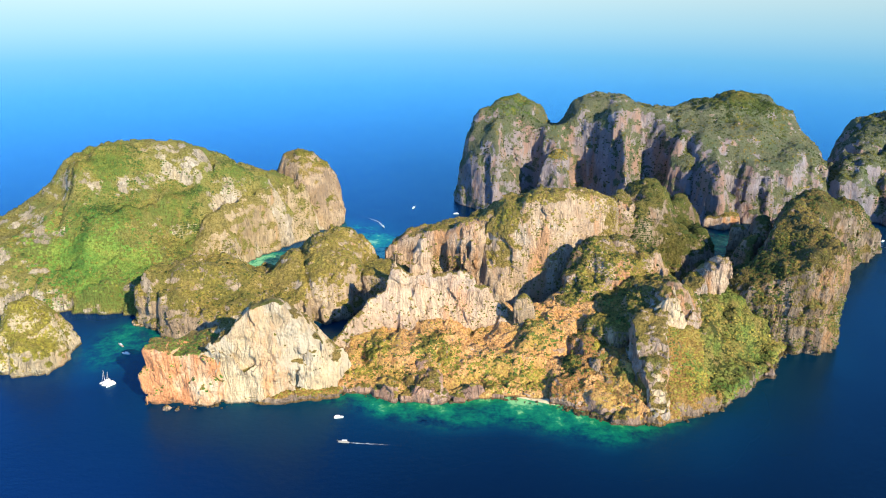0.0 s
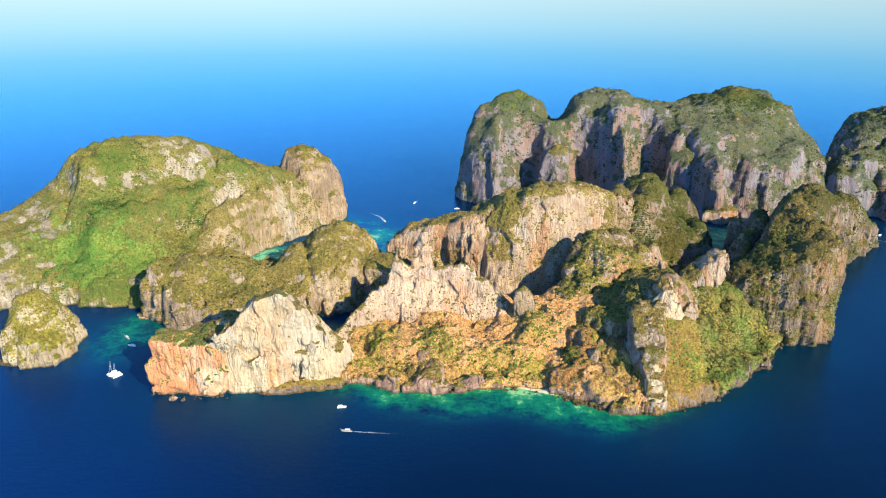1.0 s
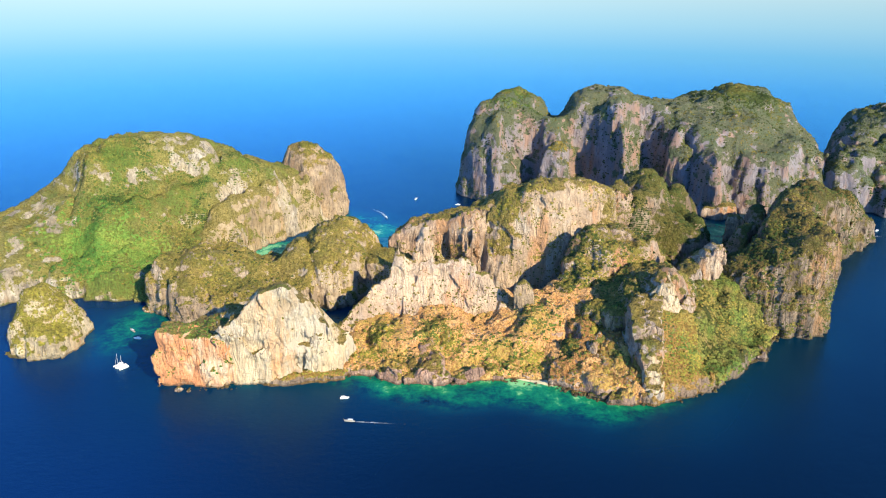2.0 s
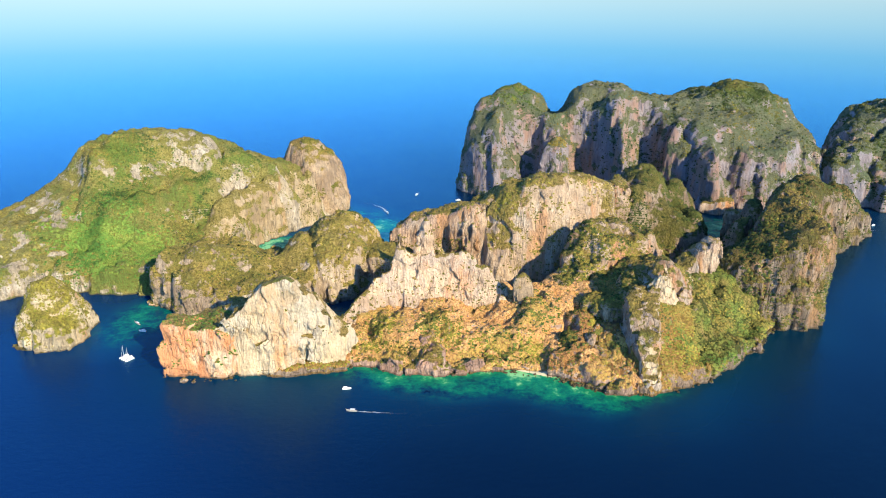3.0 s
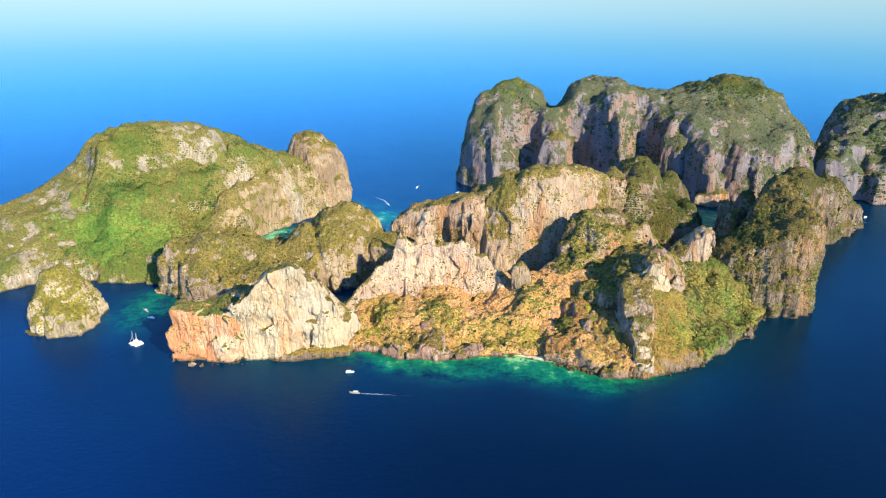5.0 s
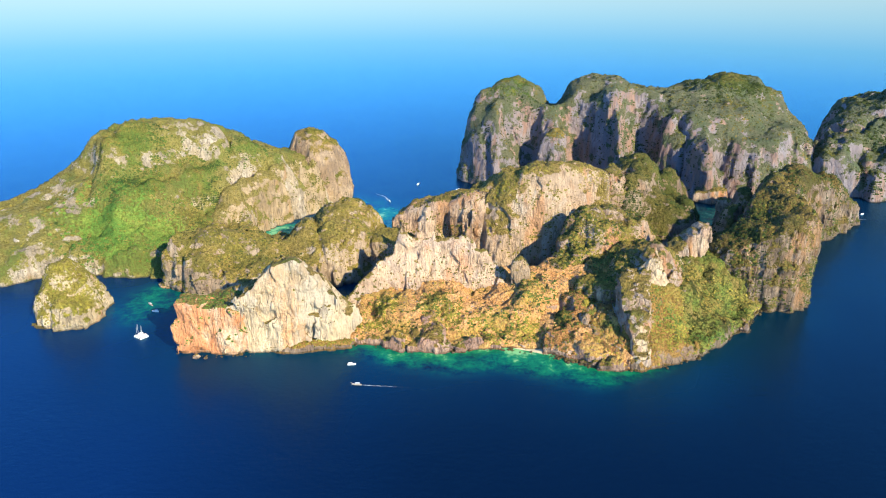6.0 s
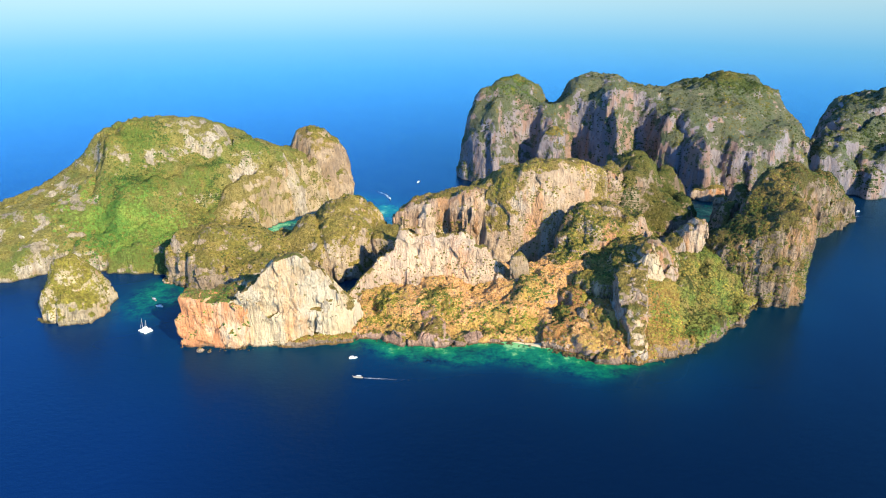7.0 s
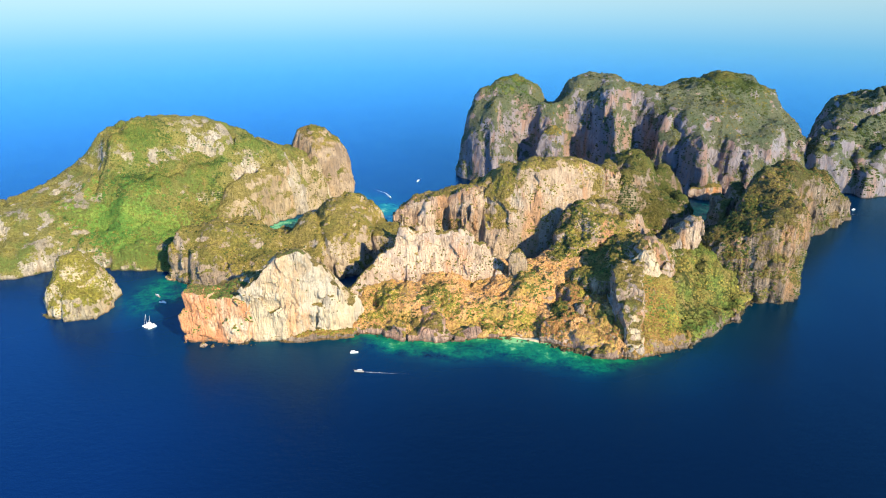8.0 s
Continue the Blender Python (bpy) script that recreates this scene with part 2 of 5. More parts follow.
def rock(name, pale, warm, dark, rust, rust_from=0.62, scrub=0.5, scrub_a=(0.10, 0.11, 0.025), scrub_b=(0.20, 0.17, 0.05), patch=0.5, scrub_c=(0.10, 0.14, 0.025), spread=0.045, grime=1.0, tuft=0.5, slab=None):
    """Weathered limestone: pale faces, dark seep streaks, rust, scrub where it lies flat enough to hold soil."""
    m, nodes, links, bsdf = shader(name)
    plain = stretched(nodes, links, (1, 1, 1))
    tall = stretched(nodes, links, (1, 1, 0.24))
    base = blend(nodes, links, ramp(nodes, links, noise_tex(nodes, links, plain, 0.05, 8, 0.62), grey(0.38, 0.62)), pale, warm)
    base = blend(nodes, links, ramp(nodes, links, noise_tex(nodes, links, plain, 0.021, 7, 0.6), grey(0.46, 0.62)), base, tuple(0.55 * c + 0.3 * d for c, d in zip(warm, dark)))
    if slab:
        base = blend(nodes, links, ramp(nodes, links, noise_tex(nodes, links, plain, 0.026, 7, 0.62), grey(0.52, 0.57)), base, slab)
    streak = ramp(nodes, links, noise_tex(nodes, links, tall, 0.14, 8, 0.7), grey(0.50, 0.62))
    base = blend(nodes, links, math_node(nodes, links, "MULTIPLY", streak, 0.8 * grime), base, dark)
    fine = stretched(nodes, links, (1, 1, 0.10))
    thin = ramp(nodes, links, noise_tex(nodes, links, fine, 0.38, 5, 0.7), grey(0.50, 0.63))
    base = blend(nodes, links, math_node(nodes, links, "MULTIPLY", thin, 0.6 * grime), base, tuple(0.8 * c for c in dark))
    seep = ramp(nodes, links, noise_tex(nodes, links, tall, 0.035, 6, 0.65), grey(rust_from, rust_from + 0.1))
    base = blend(nodes, links, math_node(nodes, links, "MULTIPLY", seep, 0.85), base, rust)
    pits = ramp(nodes, links, noise_tex(nodes, links, plain, 0.30, 7, 0.78), grey(0.53, 0.61))
    base = blend(nodes, links, math_node(nodes, links, "MULTIPLY", pits, 0.5 * grime), base, tuple(c * 0.45 for c in dark))
    crack = nodes.new("ShaderNodeTexVoronoi")
    crack.feature = "DISTANCE_TO_EDGE"
    crack.inputs["Scale"].default_value = 0.17
    bent = nodes.new("ShaderNodeVectorMath")
    bent.operation = "ADD"
    wob = node(nodes, "TexNoise", Scale=0.08, Detail=4.0)
    links.new(fine, wob.inputs["Vector"])
    swing = nodes.new("ShaderNodeVectorMath")
    swing.operation, swing.inputs[3].default_value = "SCALE", 9.0
    links.new(wob.outputs["Color"], swing.inputs[0])
    links.new(fine, bent.inputs[0])
    links.new(swing.outputs[0], bent.inputs[1])
    links.new(bent.outputs[0], crack.inputs["Vector"])
    seam = ramp(nodes, links, crack.outputs["Distance"], [(0.0, (1, 1, 1)), (0.06, (0, 0, 0))])
    some = ramp(nodes, links, noise_tex(nodes, links, plain, 0.06, 4, 0.6), grey(0.44, 0.60))
    base = blend(nodes, links, math_node(nodes, links, "MULTIPLY", math_node(nodes, links, "MULTIPLY", seam, some), 0.85), base, tuple(c * 0.4 for c in dark))
    # scrub and moss on ledges
    geo = nodes.new("ShaderNodeNewGeometry")
    nz = nodes.new("ShaderNodeSeparateXYZ")
    links.new(geo.outputs["Normal"], nz.inputs[0])
    where = noise_tex(nodes, links, plain, spread, 10, 0.74)
    lie = math_node(nodes, links, "ADD", nz.outputs["Z"], math_node(nodes, links, "MULTIPLY", math_node(nodes, links, "SUBTRACT", where, 0.5), 2.2 * patch * 2))
    growth = nodes.new("ShaderNodeAttribute")
    growth.attribute_name = "growth"
    lie = math_node(nodes, links, "ADD", lie, math_node(nodes, links, "MULTIPLY", growth.outputs["Fac"], 0.7))
    mask = ramp(nodes, links, lie, grey(max(0.0, 0.92 - scrub), min(1.0, 1.06 - scrub)))
    tone = ramp(nodes, links, noise_tex(nodes, links, plain, 0.09, 8, 0.72), grey(0.35, 0.66))
    leaf = blend(nodes, links, tone, scrub_a, scrub_b)
    stand = ramp(nodes, links, noise_tex(nodes, links, plain, 0.02, 6, 0.65), grey(0.50, 0.60))
    leaf = blend(nodes, links, math_node(nodes, links, "MULTIPLY", stand, 0.8), leaf, scrub_c)
    thick = ramp(nodes, links, growth.outputs["Fac"], grey(0.3, 0.8))
    leaf = blend(nodes, links, math_node(nodes, links, "MULTIPLY", thick, 0.9), leaf, scrub_c)
    # random dark flecks: tuft texture and painted shade between shrubs
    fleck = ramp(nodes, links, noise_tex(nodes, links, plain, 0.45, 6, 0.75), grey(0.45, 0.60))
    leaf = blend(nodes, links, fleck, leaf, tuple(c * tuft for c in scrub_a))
    colour = blend(nodes, links, mask, base, leaf)
    # wet, barnacled band at the waterline
    at = nodes.new("ShaderNodeSeparateXYZ")
    links.new(geo.outputs["Position"], at.inputs[0])
    lift = math_node(nodes, links, "ADD", at.outputs["Z"], math_node(nodes, links, "MULTIPLY", noise_tex(nodes, links, plain, 0.2, 4), 3.0))
    band = ramp(nodes, links, math_node(nodes, links, "MULTIPLY", lift, 0.1), [(0.20, (1, 1, 1)), (0.36, (0, 0, 0))])
    colour = blend(nodes, links, math_node(nodes, links, "MULTIPLY", band, 0.75), colour, (0.07, 0.055, 0.04))
    links.new(colour, bsdf.inputs["Base Color"])
    bsdf.inputs["Roughness"].default_value = 0.92
    bsdf.inputs["Specular IOR Level"].default_value = 0.2
    h = math_node(nodes, links, "ADD", noise_tex(nodes, links, tall, 0.3, 8, 0.7), math_node(nodes, links, "MULTIPLY", noise_tex(nodes, links, plain, 0.4, 6, 0.7), 0.8))
    h = math_node(nodes, links, "SUBTRACT", h, math_node(nodes, links, "MULTIPLY", math_node(nodes, links, "MULTIPLY", seam, some), 0.35))
    h = math_node(nodes, links, "ADD", h, math_node(nodes, links, "MULTIPLY", noise_tex(nodes, links, fine, 0.25, 5, 0.65), 0.7))
    bump = node(nodes, "Bump", Strength=1.0, Distance=7.0)
    links.new(h, bump.inputs["Height"])
    links.new(bump.outputs[0], bsdf.inputs["Normal"])
    return m


def foliage(name, tones):
    """Leaves whose tone changes from clump to clump and from stand to stand."""
    m, nodes, links, bsdf = shader(name)
    geo = nodes.new("ShaderNodeNewGeometry")
    plain = stretched(nodes, links, (1, 1, 1))
    broad = math_node(nodes, links, "MULTIPLY", math_node(nodes, links, "SUBTRACT", noise_tex(nodes, links, plain, 0.013, 3, 0.5), 0.5), 1.9)
    close = math_node(nodes, links, "MULTIPLY", math_node(nodes, links, "SUBTRACT", noise_tex(nodes, links, plain, 0.075, 5, 0.7), 0.5), 1.6)
    mixer = math_node(nodes, links, "ADD", math_node(nodes, links, "ADD", broad, close),
                      math_node(nodes, links, "ADD", math_node(nodes, links, "MULTIPLY", geo.outputs["Random Per Island"], 0.08), 0.43))
    step = 1 / (len(tones) - 1)
    tone = ramp(nodes, links, mixer, [(i * step, c) for i, c in enumerate(tones)])
    # dark spots in the leaf colour stand for shade between bushes
    gap_shade = ramp(nodes, links, noise_tex(nodes, links, plain, 0.5, 7, 0.8), grey(0.47, 0.58))
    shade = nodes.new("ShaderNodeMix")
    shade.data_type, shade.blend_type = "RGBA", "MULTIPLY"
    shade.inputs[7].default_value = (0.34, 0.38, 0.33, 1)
    links.new(gap_shade, shade.inputs[0])
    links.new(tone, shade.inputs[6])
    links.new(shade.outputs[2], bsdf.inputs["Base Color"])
    bsdf.inputs["Roughness"].default_value = 0.8
    bsdf.inputs["Specular IOR Level"].default_value = 0.15
    return m


def plain_paint(name, colour, rough=0.4, metal=0.0):
    m, nodes, links, bsdf = shader(name)
    tone = noise_tex(nodes, links, stretched(nodes, links, (1, 1, 1)), 1.5, 4)
    links.new(blend(nodes, links, tone, colour, tuple(c * 0.8 for c in colour)), bsdf.inputs["Base Color"])
    bsdf.inputs["Roughness"].default_value, bsdf.inputs["Metallic"].default_value = rough, metal
    return m


def sea_water():
    m, nodes, links, bsdf = shader("sea_water")
    plain = stretched(nodes, links, (1, 1, 1))
    shoal_glare = nodes.new("ShaderNodeAttribute")
    shoal_glare.attribute_name = "shoal_glare"
    patchy = math_node(nodes, links, "MULTIPLY", math_node(nodes, links, "SUBTRACT", noise_tex(nodes, links, plain, 0.045, 9, 0.74), 0.54), 2.1)
    depth = math_node(nodes, links, "ADD", shoal_glare.outputs["Fac"], math_node(nodes, links, "MULTIPLY", patchy, ramp(nodes, links, shoal_glare.outputs["Fac"], grey(0.24, 0.5))))
    colour = ramp(nodes, links, depth, [(0.0, (0.0002, 0.0024, 0.0085)), (0.10, (0.0003, 0.0062, 0.0175)), (0.20, (0.0005, 0.0130, 0.029)), (0.30, (0.0008, 0.024, 0.036)), (0.42, (0.001, 0.046, 0.036)),
                                        (0.62, (0.002, 0.098, 0.046)), (0.8, (0.008, 0.155, 0.06)), (1.0, (0.16, 0.38, 0.15))])
    # blue added by place: sky reflection put into the water's body colour
    clear = nodes.new("ShaderNodeAttribute")
    clear.attribute_name = "clear"
    colour = blend(nodes, links, clear.outputs["Fac"], colour, (0.0005, 0.0098, 0.055), "ADD")
    nodes.remove(bsdf)
    body = nodes.new("ShaderNodeBsdfDiffuse")
    gloss = node(nodes, "BsdfGlossy", Color=(0.32, 0.74, 0.99, 1), Roughness=0.2)
    links.new(colour, body.inputs["Color"])
    waves = math_node(nodes, links, "ADD", noise_tex(nodes, links, stretched(nodes, links, (1, 1.8, 1)), 0.12, 6, 0.65),
                      math_node(nodes, links, "MULTIPLY", noise_tex(nodes, links, plain, 0.012, 3), 2.0))
    bump = node(nodes, "Bump", Strength=0.7, Distance=0.8)
    links.new(waves, bump.inputs["Height"])
    links.new(bump.outputs[0], gloss.inputs["Normal"])
    share = node(nodes, "Fresnel", IOR=1.34)
    surface = nodes.new("ShaderNodeMixShader")
    links.new(share.outputs[0], surface.inputs[0])
    links.new(body.outputs[0], surface.inputs[1])
    links.new(gloss.outputs[0], surface.inputs[2])
    # far out the sheet turns transparent and uncovers the painted haze backdrop
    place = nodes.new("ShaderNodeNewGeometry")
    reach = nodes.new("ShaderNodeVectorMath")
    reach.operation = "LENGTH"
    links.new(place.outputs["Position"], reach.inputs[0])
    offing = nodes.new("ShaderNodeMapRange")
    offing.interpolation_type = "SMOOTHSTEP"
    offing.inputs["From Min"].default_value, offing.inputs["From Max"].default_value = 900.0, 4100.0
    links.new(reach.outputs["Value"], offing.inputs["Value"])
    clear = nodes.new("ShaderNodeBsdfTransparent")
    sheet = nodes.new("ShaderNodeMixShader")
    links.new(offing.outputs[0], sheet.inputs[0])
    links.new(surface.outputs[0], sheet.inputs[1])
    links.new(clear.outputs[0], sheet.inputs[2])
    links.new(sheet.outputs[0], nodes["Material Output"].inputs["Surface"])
    return m


OLIVE_A, OLIVE_B = (0.21, 0.165, 0.04), (0.38, 0.265, 0.095)
ROCK_WHITE = rock("cream_limestone", (0.75, 0.60, 0.405), (0.69, 0.51, 0.32), (0.46, 0.38, 0.28), (0.68, 0.36, 0.17), 0.545, 0.32, OLIVE_A, OLIVE_B, 0.3, grime=0.45, slab=(0.62, 0.52, 0.39))
ROCK_RUST = rock("rust_stained_limestone", (0.82, 0.65, 0.46), (0.78, 0.54, 0.34), (0.52, 0.36, 0.25), (0.74, 0.29, 0.12), 0.43, 0.30, OLIVE_A, OLIVE_B, 0.25, grime=0.5)
ROCK_PINK = rock("pinkish_limestone", (0.75, 0.57, 0.41), (0.66, 0.47, 0.33), (0.46, 0.35, 0.27), (0.66, 0.36, 0.21), 0.58, 0.30, OLIVE_A, OLIVE_B, 0.4, grime=0.6, slab=(0.56, 0.43, 0.34))
ROCK_BUFF = rock("buff_limestone", (0.54, 0.42, 0.29), (0.43, 0.30, 0.18), (0.26, 0.20, 0.15), (0.44, 0.23, 0.11), 0.58, 0.44, OLIVE_A, OLIVE_B, 0.45)
ROCK_GREY = rock("grey_limestone", (0.37, 0.29, 0.225), (0.27, 0.19, 0.125), (0.10, 0.08, 0.07), (0.42, 0.23, 0.11), 0.54, 0.68, (0.115, 0.095, 0.026), (0.25, 0.17, 0.06), 0.85, (0.09, 0.095, 0.026), 0.05)
# grey limestone with blue haze and softened darks put into its colours
ROCK_FAR_HAZED = rock("far_hazed_limestone", (0.32, 0.295, 0.325), (0.28, 0.235, 0.245), (0.21, 0.205, 0.25), (0.34, 0.215, 0.165), 0.48, 0.60, (0.105, 0.125, 0.07), (0.185, 0.175, 0.105), 0.85, (0.10, 0.135, 0.07), 0.03, grime=0.45, tuft=0.72)
ROCK_GREEN = rock("overgrown_limestone", (0.62, 0.55, 0.45), (0.46, 0.37, 0.24), (0.26, 0.22, 0.17), (0.42, 0.26, 0.14), 0.62, 0.54, (0.20, 0.19, 0.045), (0.37, 0.31, 0.10), 0.75, (0.125, 0.195, 0.04), 0.035, tuft=0.62)
ROCK_FLANK = rock("dry_flank_limestone", (0.55, 0.44, 0.30), (0.44, 0.33, 0.19), (0.30, 0.23, 0.15), (0.46, 0.27, 0.13), 0.58, 0.66, (0.23, 0.20, 0.055), (0.37, 0.29, 0.11), 0.6, (0.19, 0.21, 0.05), 0.05, grime=0.7)
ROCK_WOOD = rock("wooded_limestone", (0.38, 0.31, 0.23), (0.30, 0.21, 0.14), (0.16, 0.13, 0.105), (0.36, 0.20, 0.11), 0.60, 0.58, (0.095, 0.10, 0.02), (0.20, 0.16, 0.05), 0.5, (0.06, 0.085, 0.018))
ROCK_DRY = rock("dry_grass_slope", (0.56, 0.42, 0.33), (0.48, 0.31, 0.23), (0.32, 0.22, 0.18), (0.44, 0.22, 0.12), 0.58, 0.62, (0.72, 0.36, 0.13), (0.86, 0.52, 0.23), 0.55, (0.50, 0.36, 0.085), 0.05, tuft=0.52)
ROCK_RUSSET = rock("russet_grass_slope", (0.44, 0.32, 0.25), (0.36, 0.23, 0.17), (0.20, 0.14, 0.115), (0.38, 0.18, 0.10), 0.58, 0.60, (0.40, 0.195, 0.07), (0.56, 0.30, 0.11), 0.6, (0.22, 0.19, 0.04), 0.06, tuft=0.5)
ROCK_OLIVE = rock("olive_ridge_limestone", (0.56, 0.45, 0.33), (0.46, 0.34, 0.23), (0.28, 0.22, 0.17), (0.46, 0.25, 0.13), 0.58, 0.56, (0.22, 0.18, 0.04), (0.42, 0.31, 0.10), 0.6, (0.17, 0.17, 0.04), 0.05, grime=0.8)
ROCK_STONE = rock("bare_limestone", (0.62, 0.48, 0.35), (0.50, 0.34, 0.24), (0.25, 0.19, 0.15), (0.50, 0.27, 0.13), 0.53, 0.16, OLIVE_A, OLIVE_B, 0.4)
ROCK_CRAG = rock("brown_crag_limestone", (0.54, 0.43, 0.34), (0.46, 0.32, 0.22), (0.24, 0.185, 0.15), (0.52, 0.26, 0.13), 0.52, 0.42, (0.17, 0.145, 0.035), (0.36, 0.25, 0.085), 0.6, (0.12, 0.135, 0.03), 0.05, grime=0.9, slab=(0.42, 0.37, 0.33))
ROCK_SHORE = rock("brown_shore_limestone", (0.58, 0.40, 0.31), (0.48, 0.28, 0.20), (0.22, 0.145, 0.12), (0.40, 0.20, 0.11), 0.58, 0.30, (0.20, 0.15, 0.035), (0.40, 0.26, 0.08), 0.6)
ROCK_LEDGE = rock("dark_ledge_limestone", (0.36, 0.27, 0.22), (0.30, 0.19, 0.14), (0.12, 0.09, 0.08), (0.30, 0.16, 0.09), 0.58, 0.34, (0.17, 0.12, 0.03), (0.34, 0.21, 0.07), 0.6)
# ground tones darkened to put shade between the bushes into the colour
ROCK_SCRUB = rock("scrub_slope", (0.32, 0.25, 0.19), (0.26, 0.19, 0.13), (0.15, 0.12, 0.095), (0.30, 0.17, 0.10), 0.62, 0.74, (0.065, 0.074, 0.015), (0.125, 0.112, 0.028), 0.5, (0.05, 0.072, 0.014), 0.06)
ROCK_CREAM = rock("weathered_limestone", (0.62, 0.48, 0.345), (0.53, 0.385, 0.265), (0.37, 0.28, 0.21), (0.50, 0.28, 0.15), 0.53, 0.40, OLIVE_A, OLIVE_B, 0.5, scrub_c=(0.30, 0.235, 0.07), grime=0.75, slab=(0.55, 0.45, 0.35))
ROCK_TAN = rock("tan_grass_slope", (0.36, 0.27, 0.20), (0.30, 0.20, 0.14), (0.17, 0.13, 0.105), (0.32, 0.17, 0.09), 0.62, 0.66, (0.30, 0.175, 0.046), (0.45, 0.265, 0.085), 0.6, (0.27, 0.195, 0.045), 0.06, tuft=0.5)
ROCK_ISLET = rock("scrubby_limestone", (0.74, 0.62, 0.44), (0.60, 0.46, 0.28), (0.36, 0.30, 0.22), (0.50, 0.27, 0.12), 0.58, 0.52, (0.26, 0.22, 0.04), (0.36, 0.29, 0.08), 0.5, (0.22, 0.22, 0.03), 0.06)
SAND = plain_paint("pale_sand", (0.46, 0.40, 0.25), 0.95)
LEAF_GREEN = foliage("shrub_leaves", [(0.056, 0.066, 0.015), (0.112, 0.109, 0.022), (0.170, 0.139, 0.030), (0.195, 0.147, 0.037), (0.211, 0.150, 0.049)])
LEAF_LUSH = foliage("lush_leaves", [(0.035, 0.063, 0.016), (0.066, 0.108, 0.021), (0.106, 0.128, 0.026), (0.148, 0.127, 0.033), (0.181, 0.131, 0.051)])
# dark trees, also strewn among lighter bushes for the shade between them
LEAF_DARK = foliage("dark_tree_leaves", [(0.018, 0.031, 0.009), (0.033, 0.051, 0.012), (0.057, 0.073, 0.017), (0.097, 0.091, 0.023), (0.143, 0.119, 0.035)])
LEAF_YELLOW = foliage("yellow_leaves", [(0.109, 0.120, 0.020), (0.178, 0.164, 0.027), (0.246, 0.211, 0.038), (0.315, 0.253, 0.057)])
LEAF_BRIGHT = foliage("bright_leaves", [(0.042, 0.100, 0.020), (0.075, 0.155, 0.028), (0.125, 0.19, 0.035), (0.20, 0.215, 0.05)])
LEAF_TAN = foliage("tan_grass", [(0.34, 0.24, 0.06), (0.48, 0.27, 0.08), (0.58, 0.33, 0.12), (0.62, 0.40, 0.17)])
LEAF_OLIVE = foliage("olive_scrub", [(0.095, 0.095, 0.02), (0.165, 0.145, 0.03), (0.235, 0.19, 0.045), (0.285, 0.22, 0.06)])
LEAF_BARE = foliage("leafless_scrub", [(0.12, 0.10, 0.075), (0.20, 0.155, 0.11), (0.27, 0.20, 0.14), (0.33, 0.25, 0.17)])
WATER = sea_water()


# ---- the sea ----
SHOALS = [  # x, y, half width, half depth, strength
    (86, 558, 28, 12, 1.05),
    (-335, 690, 56, 42, 0.66), (-298, 668, 36, 26, 0.70), (-352, 652, 60, 42, 0.46), (-350, 660, 95, 75, 0.30),
    (-100, 985, 60, 75, 0.90), (-70, 950, 60, 40, 0.98), (-130, 1060, 70, 50, 0.5),
    (-240, 900, 60, 80, 1.12), (425, 1000, 60, 70, 0.84), (500, 760, 50, 90, 0.12)]
COAST = [(-261, 557), (-240, 549), (-175, 556), (-104, 570), (-72, 575), (-44, 560), (-7, 558), (30, 561), (69, 564), (97, 556), (126, 540), (158, 524), (187, 520), (219, 528), (262, 548), (306, 590), (361, 653),
         (406, 652), (441, 690), (440, 800), (-260, 800)]


